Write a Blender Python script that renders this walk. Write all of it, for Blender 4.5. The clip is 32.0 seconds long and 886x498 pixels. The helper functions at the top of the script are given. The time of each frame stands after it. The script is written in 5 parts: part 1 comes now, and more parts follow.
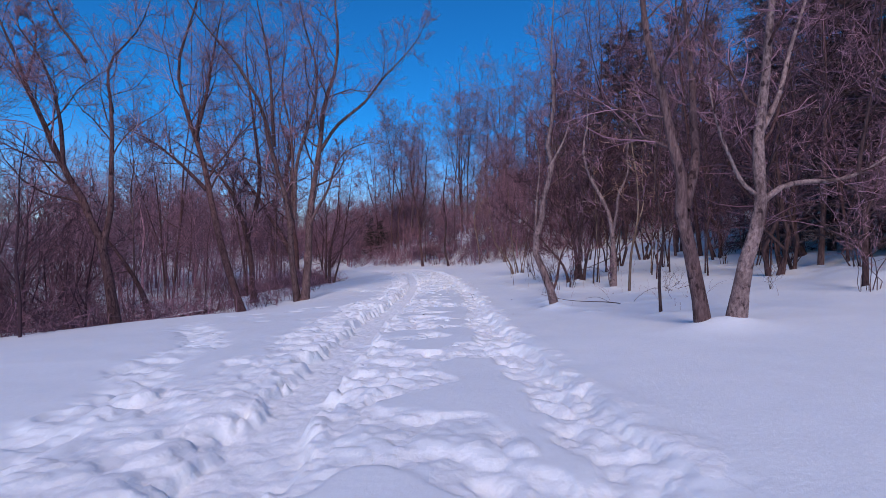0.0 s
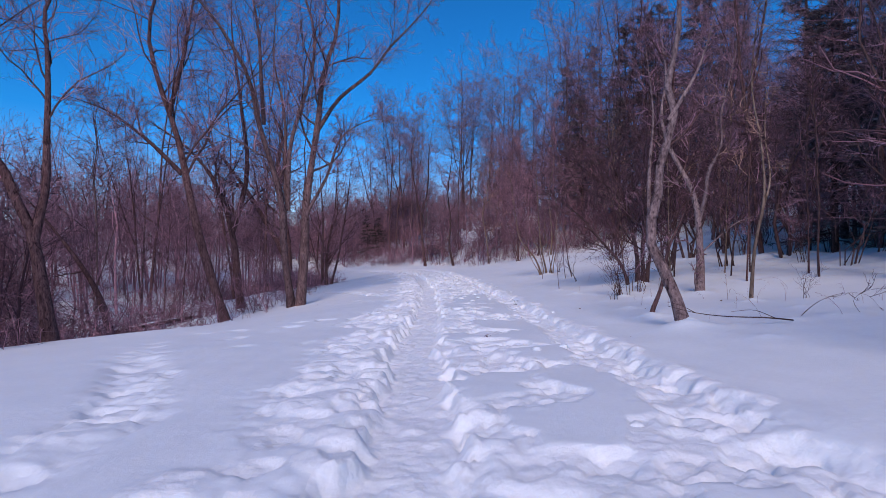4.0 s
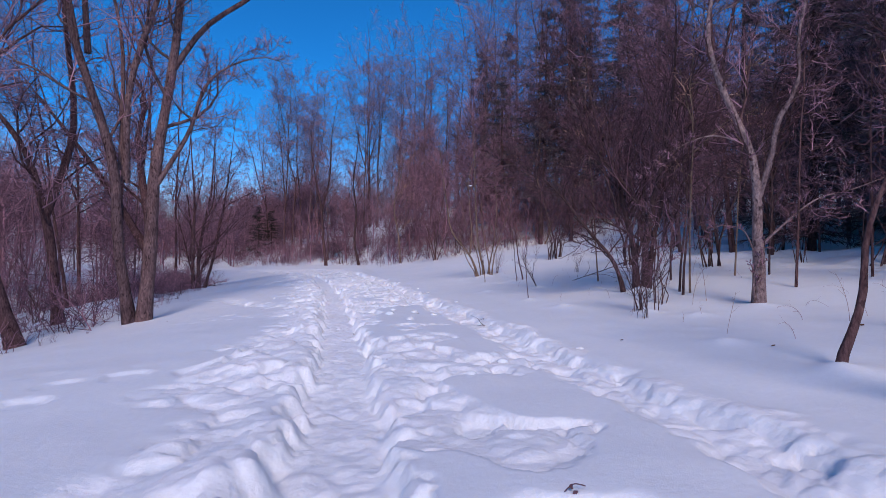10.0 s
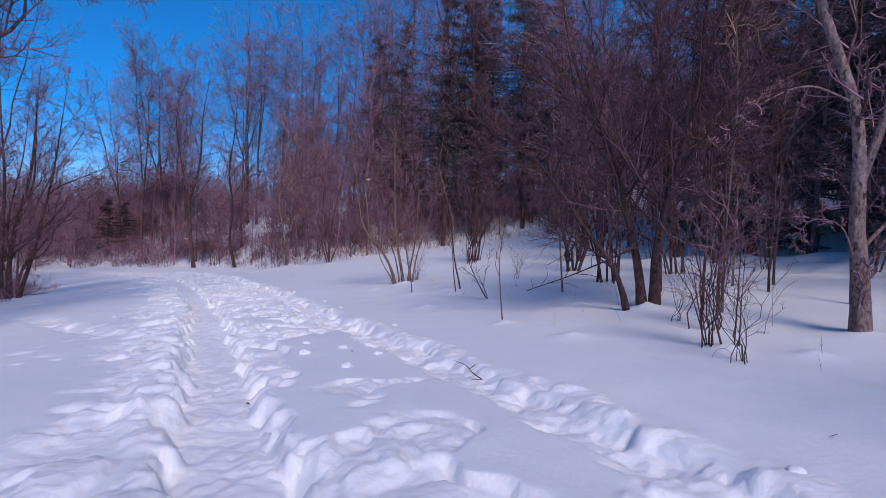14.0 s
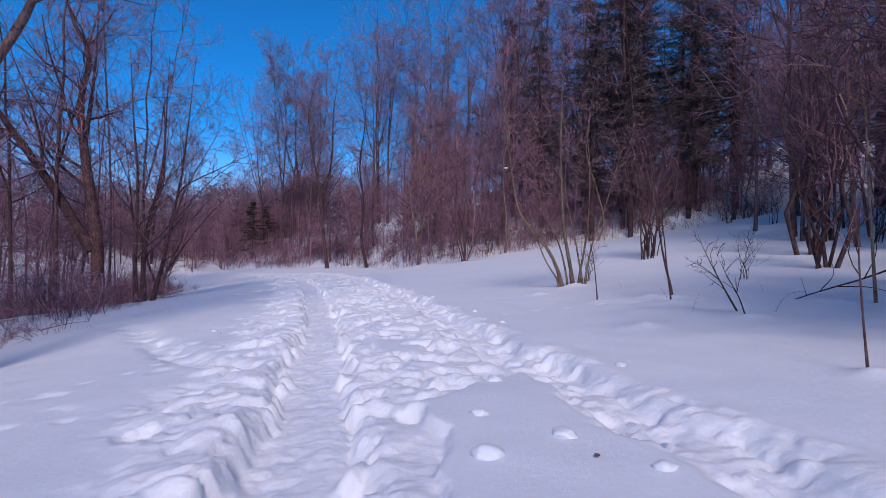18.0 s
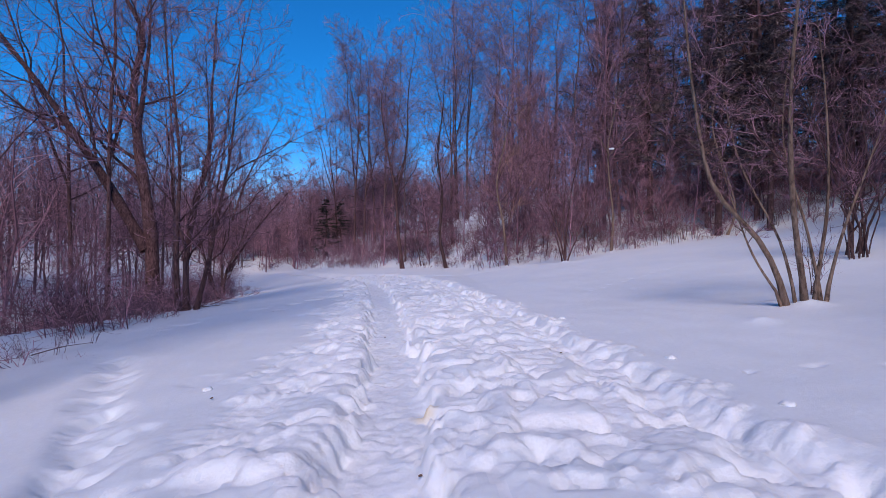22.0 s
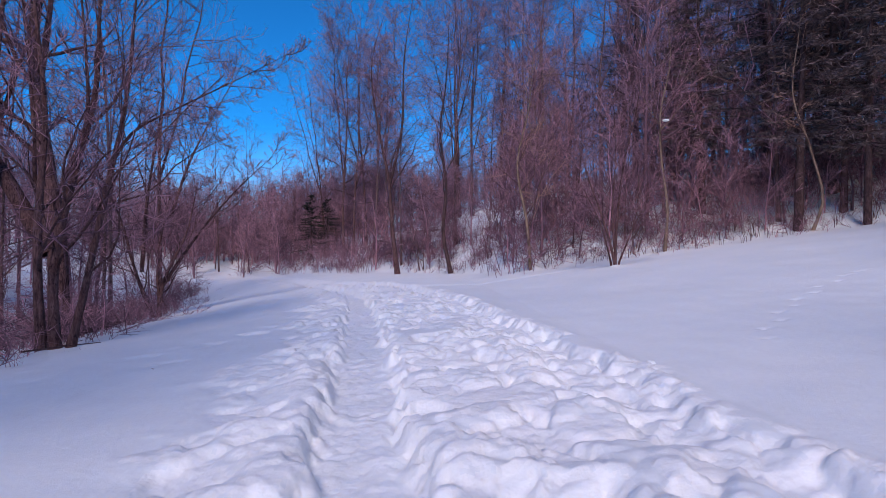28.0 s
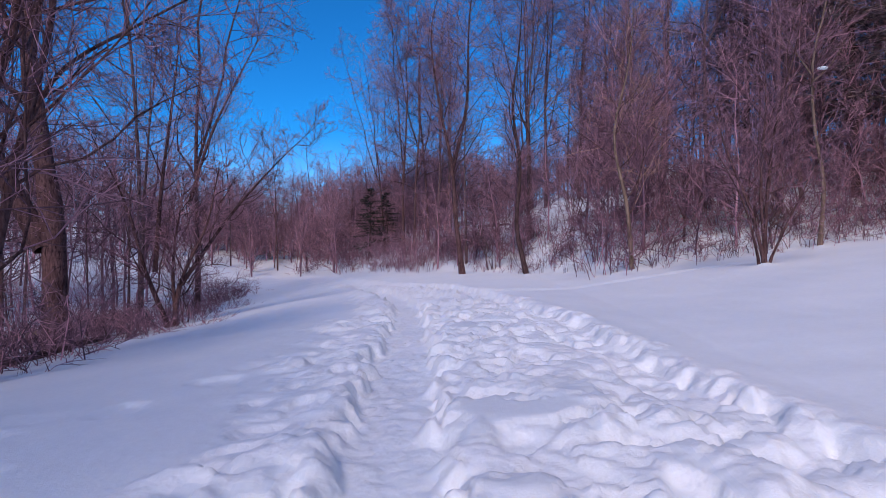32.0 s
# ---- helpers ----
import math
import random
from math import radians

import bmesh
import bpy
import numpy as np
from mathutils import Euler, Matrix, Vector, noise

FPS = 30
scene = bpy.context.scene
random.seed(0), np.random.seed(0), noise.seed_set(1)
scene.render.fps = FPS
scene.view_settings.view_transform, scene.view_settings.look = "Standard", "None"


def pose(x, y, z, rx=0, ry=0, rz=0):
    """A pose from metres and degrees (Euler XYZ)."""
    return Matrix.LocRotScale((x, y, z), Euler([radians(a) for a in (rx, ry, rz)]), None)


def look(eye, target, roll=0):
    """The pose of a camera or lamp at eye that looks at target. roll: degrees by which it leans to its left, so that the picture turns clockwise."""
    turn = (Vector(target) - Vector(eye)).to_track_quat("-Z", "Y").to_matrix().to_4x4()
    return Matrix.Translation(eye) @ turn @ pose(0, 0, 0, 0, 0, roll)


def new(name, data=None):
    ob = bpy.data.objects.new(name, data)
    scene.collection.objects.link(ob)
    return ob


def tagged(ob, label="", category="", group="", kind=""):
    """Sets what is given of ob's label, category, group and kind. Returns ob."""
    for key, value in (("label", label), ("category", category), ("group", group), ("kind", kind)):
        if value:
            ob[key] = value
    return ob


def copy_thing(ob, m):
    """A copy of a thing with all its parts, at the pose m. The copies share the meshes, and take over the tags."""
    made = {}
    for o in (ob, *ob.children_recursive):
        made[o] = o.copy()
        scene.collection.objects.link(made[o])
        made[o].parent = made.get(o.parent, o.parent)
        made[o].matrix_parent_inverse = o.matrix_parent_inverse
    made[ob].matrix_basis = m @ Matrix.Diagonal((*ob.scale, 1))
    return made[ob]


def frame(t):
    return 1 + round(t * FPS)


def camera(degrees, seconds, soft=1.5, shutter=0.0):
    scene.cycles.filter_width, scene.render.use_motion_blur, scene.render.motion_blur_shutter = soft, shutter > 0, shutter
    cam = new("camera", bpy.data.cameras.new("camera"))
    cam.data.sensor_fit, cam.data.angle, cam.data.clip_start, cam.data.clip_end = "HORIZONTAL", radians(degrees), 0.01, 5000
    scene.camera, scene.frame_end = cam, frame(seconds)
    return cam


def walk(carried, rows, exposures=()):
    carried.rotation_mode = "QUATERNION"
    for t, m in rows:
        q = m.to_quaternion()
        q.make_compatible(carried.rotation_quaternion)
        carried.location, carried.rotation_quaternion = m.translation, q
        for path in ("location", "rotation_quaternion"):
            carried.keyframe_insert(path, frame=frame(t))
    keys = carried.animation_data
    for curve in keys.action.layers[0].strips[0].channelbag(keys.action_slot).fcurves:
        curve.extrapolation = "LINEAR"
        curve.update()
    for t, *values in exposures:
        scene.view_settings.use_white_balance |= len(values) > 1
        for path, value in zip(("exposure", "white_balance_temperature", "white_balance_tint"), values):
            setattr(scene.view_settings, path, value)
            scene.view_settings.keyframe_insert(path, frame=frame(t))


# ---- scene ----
cam = camera(78.4, 32.0, soft=0.5)
METRES, EYE, TILT, LEAN, TURN = 36.0, 1.45, 0.0, 0.0, 0.0
ROWS = [
    (0.0, 0.0, 0.0, 0.0, 0.0, 0.0, -0.0),
    (0.5, -0.005, 0.016, -0.0003, -0.12, -0.04, -0.05),
    (1.0, -0.0102, 0.0329, -0.002, -0.24, -0.19, -0.08),
    (1.5, -0.016, 0.0483, -0.0021, 0.73, -0.16, -0.03),
    (2.0, -0.0216, 0.0622, -0.0022, 1.46, -0.05, 0.0),
    (2.5, -0.0267, 0.0773, -0.0035, 1.43, -0.11, 0.02),
    (3.0, -0.031, 0.0923, -0.0046, 1.41, -0.13, 0.02),
    (3.5, -0.0333, 0.1069, -0.0051, 0.45, -0.07, 0.03),
    (5.5, -0.0432, 0.1601, -0.0044, -3.72, 0.16, -0.05),
    (6.0, -0.0422, 0.1701, -0.0055, -4.91, 0.17, -0.1),
    (6.5, -0.0416, 0.1829, -0.0071, -8.45, 0.09, -0.32),
    (7.0, -0.0379, 0.1978, -0.0086, -10.48, 0.06, -0.41),
    (7.5, -0.0384, 0.2118, -0.0096, -10.75, 0.09, -0.44),
    (8.0, -0.0407, 0.227, -0.0105, -10.41, 0.1, -0.64),
    (8.5, -0.0412, 0.2426, -0.0116, -10.41, 0.08, -0.59),
    (9.0, -0.0442, 0.2623, -0.0106, -10.47, -0.01, -0.54),
    (9.5, -0.0456, 0.2791, -0.0117, -10.43, 0.0, -0.67),
    (10.0, -0.0451, 0.2968, -0.0117, -11.38, 0.09, -0.59),
    (10.5, -0.0471, 0.3133, -0.0117, -13.18, 0.09, -0.77),
    (11.0, -0.0468, 0.3241, -0.0121, -16.9, 0.37, -1.01),
    (11.5, -0.0451, 0.3391, -0.0121, -21.75, 0.51, -1.18),
    (12.0, -0.0458, 0.3551, -0.0135, -24.2, 0.45, -1.36),
    (12.5, -0.0459, 0.3724, -0.0139, -25.16, 0.43, -1.42),
    (13.0, -0.0465, 0.3896, -0.0132, -24.66, 0.38, -1.39),
    (13.5, -0.0476, 0.4054, -0.0126, -24.14, 0.44, -1.29),
    (15.5, -0.0408, 0.466, -0.013, -19.98, 0.25, -0.9),
    (16.0, -0.0386, 0.4823, -0.0143, -13.27, 0.1, -0.42),
    (16.5, -0.0384, 0.4983, -0.0153, -10.54, 0.09, -0.38),
    (17.0, -0.0376, 0.5137, -0.0151, -9.41, 0.13, -0.38),
    (17.5, -0.0371, 0.5277, -0.0156, -9.37, 0.21, -0.32),
    (18.0, -0.0353, 0.5406, -0.0176, -10.63, 0.25, -0.38),
    (18.5, -0.0348, 0.5579, -0.0165, -11.0, 0.17, -0.4),
    (19.0, -0.0356, 0.5749, -0.0156, -9.96, 0.11, -0.41),
    (19.5, -0.0358, 0.5921, -0.0171, -9.06, 0.11, -0.38),
    (20.0, -0.0361, 0.6089, -0.018, -6.48, 0.07, -0.21),
    (20.5, -0.036, 0.6251, -0.0185, -4.47, 0.06, -0.16),
    (21.0, -0.0349, 0.6438, -0.0179, -4.14, 0.03, -0.07),
    (21.5, -0.0375, 0.6611, -0.0185, -3.41, 0.0, -0.17),
    (22.0, -0.0386, 0.6777, -0.0184, -2.89, 0.05, -0.12),
    (22.5, -0.0397, 0.6935, -0.0177, -1.96, 0.06, 0.01),
    (23.0, -0.0398, 0.7087, -0.0182, -0.73, 0.12, 0.12),
    (23.5, -0.04, 0.7232, -0.0196, -0.74, 0.09, 0.17),
    (24.0, -0.0408, 0.7413, -0.0185, -0.84, 0.03, 0.16),
    (24.5, -0.043, 0.7575, -0.0188, -0.76, 0.02, 0.14),
    (26.5, -0.0447, 0.8096, -0.0212, -1.62, 0.41, 0.22),
    (27.0, -0.0459, 0.826, -0.021, -2.89, 0.26, 0.17),
    (27.5, -0.0464, 0.8424, -0.0188, -2.93, 0.21, 0.09),
    (28.0, -0.0435, 0.8594, -0.0191, -3.43, 0.23, 0.14),
    (28.5, -0.0445, 0.8775, -0.019, -4.45, 0.16, 0.07),
    (29.0, -0.045, 0.8932, -0.0199, -4.73, 0.15, -0.21),
    (29.5, -0.0466, 0.9126, -0.0188, -5.18, 0.12, -0.14),
    (30.0, -0.0527, 0.9287, -0.0178, -2.11, 0.05, 0.05),
    (30.5, -0.0525, 0.9419, -0.0187, 2.45, 0.12, 0.33),
    (31.0, -0.0481, 0.956, -0.0194, 4.96, 0.1, 0.64),
    (31.5, -0.0462, 0.97, -0.0213, 4.86, 0.11, 0.59),
    (32.0, -0.0468, 0.9872, -0.0224, 3.36, 0.09, 0.33),
]
walk(cam, [(t, pose(0, 0, EYE, TILT, LEAN, TURN) @ pose(METRES * x, METRES * y, METRES * z, 90 + pitch, roll, yaw)) for t, x, y, z, yaw, pitch, roll in ROWS],
     exposures=[(0.0, 0.32, 6800, 27), (7.0, 0.4, 6770, 27), (19.0, 0.42, 6690, 27), (32.0, 0.52, 6720, 27)])

# ---- light ----
SUN_ELEVATION, SUN_FROM = 41.0, (-0.14, -0.99)      # the sun stands behind the walker, a little to one side
world = bpy.data.worlds.new("sky")
scene.world = world
world.use_nodes = True
wn = world.node_tree
sky = wn.nodes.new("ShaderNodeTexSky")
sky.sky_type, sky.sun_disc = "NISHITA", False
sky.sun_elevation = radians(SUN_ELEVATION)
sky.sun_rotation = math.atan2(SUN_FROM[0], SUN_FROM[1])
sky.air_density, sky.dust_density, sky.ozone_density, sky.altitude = 0.85, 0.0, 4.5, 300
background = wn.nodes["Background"]
background.inputs["Strength"].default_value = 0.115
vivid = wn.nodes.new("ShaderNodeHueSaturation")      # a deep, cold winter blue
vivid.inputs["Saturation"].default_value = 1.45
wn.links.new(sky.outputs["Color"], vivid.inputs["Color"])
wn.links.new(vivid.outputs["Color"], background.inputs["Color"])
sun = new("sun", bpy.data.lights.new("sun", "SUN"))
sun.data.energy, sun.data.angle, sun.data.color = 1.72, radians(20), (1.0, 0.89, 0.81)
far = math.cos(radians(SUN_ELEVATION)) * 50 / math.hypot(*SUN_FROM)
sun.matrix_world = look((SUN_FROM[0] * far, SUN_FROM[1] * far, 50 * math.sin(radians(SUN_ELEVATION))), (0, 0, 0))


# ---- materials ----
def material(name, rough=0.8, spec=0.2):
    m = bpy.data.materials.new(name)
    m.use_nodes = True
    p = m.node_tree.nodes["Principled BSDF"]
    p.inputs["Roughness"].default_value = rough
    p.inputs["Specular IOR Level"].default_value = spec
    return m, m.node_tree.nodes, m.node_tree.links, p


def coordinates(nodes, links, scale):
    c, mp = nodes.new("ShaderNodeTexCoord"), nodes.new("ShaderNodeMapping")
    mp.inputs["Scale"].default_value = scale
    links.new(c.outputs["Object"], mp.inputs["Vector"])
    return mp.outputs["Vector"]


def noise_node(nodes, links, vec, scale, detail=4, rough=0.6):
    n = nodes.new("ShaderNodeTexNoise")
    n.inputs["Scale"].default_value, n.inputs["Detail"].default_value, n.inputs["Roughness"].default_value = scale, detail, rough
    links.new(vec, n.inputs["Vector"])
    return n.outputs["Fac"]


def ramp(nodes, links, fac, *stops):
    r = nodes.new("ShaderNodeValToRGB")
    while len(r.color_ramp.elements) < len(stops):
        r.color_ramp.elements.new(0.5)
    for e, (at, c) in zip(r.color_ramp.elements, stops):
        e.position, e.color = at, (*c, 1)
    links.new(fac, r.inputs["Fac"])
    return r.outputs["Color"]


def bump(nodes, links, p, height, strength, distance):
    b = nodes.new("ShaderNodeBump")
    b.inputs["Strength"].default_value, b.inputs["Distance"].default_value = strength, distance
    links.new(height, b.inputs["Height"])
    links.new(b.outputs["Normal"], p.inputs["Normal"])


def multiply(nodes, links, a, b, fac=1.0):
    m = nodes.new("ShaderNodeMix")
    m.data_type, m.blend_type = "RGBA", "MULTIPLY"
    m.inputs["Factor"].default_value = fac
    links.new(a, m.inputs["A"])
    links.new(b, m.inputs["B"])
    return m.outputs["Result"]


def bark_material(name, dark, mid, pale, stretch=3.5):
    """Furrowed bark: long plates up the trunk, lichen blotches, a tone of its own for each tree."""
    m, n, l, p = material(name, 0.9, 0.15)
    plates = noise_node(n, l, coordinates(n, l, (16, 16, stretch)), 1.6, 7, 0.7)
    blotch = noise_node(n, l, coordinates(n, l, (1, 1, 1)), 2.3, 4, 0.6)
    knots = noise_node(n, l, coordinates(n, l, (1, 1, 0.55)), 13, 3, 0.55)
    wet = noise_node(n, l, coordinates(n, l, (2.2, 2.2, 0.5)), 1.7, 5, 0.7)
    base = ramp(n, l, plates, (0.32, dark), (0.5, mid), (0.72, pale))
    base = multiply(n, l, base, ramp(n, l, knots, (0.34, (0.4, 0.38, 0.4)), (0.42, (1, 1, 1))))
    base = multiply(n, l, base, ramp(n, l, wet, (0.36, (0.5, 0.47, 0.48)), (0.46, (1, 1, 1)), (0.64, (1, 1, 1)), (0.7, (1.3, 1.3, 1.22))))
    tone = ramp(n, l, blotch, (0.35, (0.72, 0.7, 0.7)), (0.55, (1, 1, 1)), (0.72, (1.25, 1.22, 1.12)))
    info = n.new("ShaderNodeObjectInfo")
    each = ramp(n, l, info.outputs["Random"], (0.0, (0.78, 0.75, 0.75)), (1.0, (1.15, 1.1, 1.05)))
    l.new(multiply(n, l, multiply(n, l, base, tone), each), p.inputs["Base Color"])
    bump(n, l, p, plates, 1.0, 0.035)
    return m


def twig_material(name, a, b):
    m, n, l, p = material(name, 0.75, 0.2)
    info, geo = n.new("ShaderNodeObjectInfo"), n.new("ShaderNodeNewGeometry")
    l.new(multiply(n, l, ramp(n, l, info.outputs["Random"], (0.0, a), (1.0, b)),
                   ramp(n, l, geo.outputs["Random Per Island"], (0.0, (0.28, 0.28, 0.3)), (0.6, (0.85, 0.83, 0.84)), (1.0, (2.0, 1.95, 1.85)))), p.inputs["Base Color"])
    return m


def snow_material(name, low, high, grain, strength, crumbly=0.0, stain=None):
    """Snow: soft, faintly blue, its grain finer or coarser."""
    m, n, l, p = material(name, 0.55, 0.25)
    p.inputs["Subsurface Weight"].default_value, p.inputs["Subsurface Scale"].default_value = 0.4, 0.05
    p.inputs["Subsurface Radius"].default_value = (0.8, 0.9, 1.0)
    v = coordinates(n, l, (1, 1, 1))
    broad, fine, grit = noise_node(n, l, v, 0.6, 3), noise_node(n, l, v, grain, 6, 0.7), noise_node(n, l, v, 120, 3, 0.7)
    tint = multiply(n, l, ramp(n, l, broad, (0.3, low), (0.7, high)), ramp(n, l, fine, (0.3, (0.95, 0.95, 0.96)), (0.7, (1, 1, 1))))
    if stain:
        apart = n.new("ShaderNodeVectorMath")
        apart.operation, apart.inputs[1].default_value = "DISTANCE", stain
        l.new(v, apart.inputs[0])
        tint = multiply(n, l, tint, ramp(n, l, apart.outputs["Value"], (0.04, (1.0, 0.8, 0.5)), (0.16, (1, 1, 1))))
    l.new(tint, p.inputs["Base Color"])
    add = n.new("ShaderNodeMath")
    add.operation, add.inputs[1].default_value = "MULTIPLY_ADD", 0.25
    l.new(grit, add.inputs[0])
    l.new(fine, add.inputs[2])
    relief = add.outputs["Value"]
    if crumbly:
        lumps, both = n.new("ShaderNodeTexVoronoi"), n.new("ShaderNodeMath")
        lumps.feature, lumps.inputs["Scale"].default_value = "SMOOTH_F1", 11
        lumps.inputs["Smoothness"].default_value, lumps.inputs["Detail"].default_value = 0.25, 1.5
        both.operation, both.inputs[1].default_value = "MULTIPLY_ADD", -crumbly
        l.new(v, lumps.inputs["Vector"])
        l.new(lumps.outputs["Distance"], both.inputs[0])
        l.new(relief, both.inputs[2])
        relief = both.outputs["Value"]
    bump(n, l, p, relief, strength, 0.03)
    return m


def plain_material(name, a, b, scale=20, rough=0.85):
    m, n, l, p = material(name, rough, 0.15)
    l.new(ramp(n, l, noise_node(n, l, coordinates(n, l, (1, 1, 1)), scale, 4), (0.3, a), (0.7, b)), p.inputs["Base Color"])
    return m


# trodden snow is paler, field darker: sunlit facets and grazing light put into colour
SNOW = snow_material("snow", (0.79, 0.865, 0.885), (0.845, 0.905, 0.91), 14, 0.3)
PACKED_LIT = snow_material("packed_snow_lit", (0.855, 0.915, 0.915), (0.905, 0.95, 0.945), 9, 0.4, 0.7, (-1.33, 29.1, -0.6))
BARK_GREY = bark_material("grey_bark", (0.066, 0.04, 0.044), (0.168, 0.108, 0.11), (0.29, 0.208, 0.2))
BARK_ASH = bark_material("ash_bark", (0.1, 0.07, 0.074), (0.29, 0.208, 0.205), (0.5, 0.4, 0.375), 9)
BARK_BROWN = bark_material("brown_bark", (0.05, 0.027, 0.03), (0.135, 0.076, 0.078), (0.235, 0.15, 0.142))
BARK_DARK = bark_material("dark_bark", (0.042, 0.026, 0.028), (0.1, 0.062, 0.064), (0.17, 0.115, 0.11))
BARK_PALE = bark_material("pale_bark", (0.11, 0.08, 0.06), (0.26, 0.19, 0.145), (0.4, 0.3, 0.24))
TWIG = twig_material("twig_bark", (0.222, 0.122, 0.16), (0.355, 0.2, 0.242))
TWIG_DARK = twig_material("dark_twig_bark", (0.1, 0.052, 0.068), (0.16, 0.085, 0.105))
TWIG_TAN = twig_material("tan_twig_bark", (0.3, 0.18, 0.14), (0.42, 0.26, 0.2))
NEEDLE = twig_material("needles", (0.135, 0.1, 0.106), (0.2, 0.152, 0.148))
SPRUCE = twig_material("spruce_needles", (0.028, 0.035, 0.026), (0.048, 0.052, 0.038))
STRAW = twig_material("dry_stalk", (0.2, 0.14, 0.09), (0.3, 0.22, 0.14))
LEAF = twig_material("dead_leaf", (0.13, 0.07, 0.04), (0.22, 0.13, 0.08))
WOOD_CUT = plain_material("cut_wood", (0.3, 0.2, 0.11), (0.42, 0.3, 0.17), 30)


# ---- the lie of the land ----
def smooth(a, b, x):
    t = np.clip((x - a) / (b - a), 0, 1)
    return t * t * (3 - 2 * t)


def land(x, y):
    """Height of the undisturbed snow: a valley path, a bank falling to one side, a wooded hill on the other."""
    x, y = np.asarray(x, float), np.asarray(y, float)
    z = np.interp(y, [-40, 0, 8, 16, 25, 40, 60, 90], [0.3, 0.0, 0.0, -0.25, -0.42, -0.45, -0.5, -0.5])
    r = np.maximum(x - 1, 0)
    z = z + r * (0.1 + 0.04 * smooth(25, 50, y)) + 0.1 * np.maximum(x - 18, 0) * (1 - 0.6 * smooth(40, 60, y))
    k = np.interp(y, [-10, 10, 18, 24, 28, 33, 42, 51, 60, 75, 90], [0.012, 0.016, 0.0205, 0.037, 0.045, 0.037, 0.030, 0.0335, 0.032, 0.022, 0.013])
    z = z + 0.03 * np.exp(-((x - 5) / 3) ** 2 - ((y - 6) / 4) ** 2) - 0.16 * np.exp(-((x - 6.3) / 3) ** 2 - ((y - 18.3) / 2.6) ** 2)
    a = np.maximum(-x, 0)
    z = z - k * np.minimum(a, 20) ** 1.5 + 0.16 * np.maximum(np.minimum(a, 60) - 24, 0)
    d = np.maximum(y - wood_edge(x), 0)
    d = d * d / (d + 1.6)
    steep = np.interp(x, [-40, -20, -7, 0, 6, 14, 40], [0.2, 0.3, 0.34, 0.34, 0.42, 0.56, 0.5])
    z = z + steep * 9 * (1 - np.exp(-d / 9.0)) + 0.06 * np.maximum(np.minimum(d, 80) - 6, 0)
    return np.minimum(z, 26 + 0.02 * z)


def wood_edge(x):
    """Where the open snow ends against the far bank."""
    return np.interp(x, [-40, -15, -7, 0, 4, 17, 22, 60], [100, 86, 73, 62.5, 54, 53, 50, 44])


def hill_edge(y):
    return np.interp(y, [0, 15, 22, 30, 38, 45, 53], [7.5, 8.5, 9.5, 12, 14.5, 18, 22])


def bank_edge(y):
    return np.interp(y, [0, 12, 18, 28, 43, 51, 60, 70, 80, 95], [-17, -15, -12.2, -8.8, -9.5, -11, -13, -17, -23, -34])


def path_line(y):
    """Centre of the trodden path."""
    return np.interp(y, [0, 8, 14, 20, 26, 30, 34, 39, 45, 49, 54, 60, 69, 79, 90, 120],
                     [-1.47, -1.45, -1.62, -1.5, -1.56, -1.62, -1.85, -2.25, -2.85, -3.4, -4.6, -6.7, -9.6, -14.4, -22, -50])


def track_line(y):
    """Centre of the second, narrower track."""
    return np.interp(y, [0, 4, 8, 12, 16, 22, 28, 33, 37, 42, 46, 50, 55, 60, 79, 120],
                     [1.35, 1.2, 0.88, 0.86, 0.98, 0.97, 0.7, 0.48, 0.25, -0.15, -0.65, -1.5, -2.9, -5.6, -13.6, -49])


def lattice(ix, iy, seed):
    h = np.sin(ix * 127.1 + iy * 311.7 + seed * 74.7) * 43758.5453
    return h - np.floor(h)


def perlin(x, y, seed=0):
    ix, iy = np.floor(x), np.floor(y)
    fx, fy = x - ix, y - iy
    u, v = fx * fx * fx * (fx * (fx * 6 - 15) + 10), fy * fy * fy * (fy * (fy * 6 - 15) + 10)

    def corner(i, j):
        a = lattice(ix + i, iy + j, seed) * 2 * np.pi
        return np.cos(a) * (fx - i) + np.sin(a) * (fy - j)
    top, low = corner(0, 1) * (1 - u) + corner(1, 1) * u, corner(0, 0) * (1 - u) + corner(1, 0) * u
    return (low * (1 - v) + top * v) * 1.5


def domes(x, y, cell, seed, fill=0.56):
    """Rounded clods heaped side by side, each with its own size, stretch and height: 0 between them, about 1 on the highest."""
    x, y = x / cell, y / cell
    ix, iy = np.floor(x), np.floor(y)
    out = np.zeros(x.shape)
    for i in (-1, 0, 1):
        for j in (-1, 0, 1):
            cx, cy = ix + i, iy + j
            a = lattice(cx, cy, seed + 3) * 6.283
            ox, oy = x - (cx + 0.5 + 0.85 * (lattice(cx, cy, seed) - 0.5)), y - (cy + 0.5 + 0.85 * (lattice(cx, cy, seed + 5) - 0.5))
            u, v = ox * np.cos(a) + oy * np.sin(a), oy * np.cos(a) - ox * np.sin(a)
            r = fill * (0.65 + 0.6 * lattice(cx, cy, seed + 9))
            q = np.clip(1 - (u / (1.25 * r)) ** 2 - (v / (0.85 * r)) ** 2, 0, 1)
            out = np.maximum(out, q ** 0.36 * (0.3 + 0.7 * lattice(cx, cy, seed + 13)))
    return out


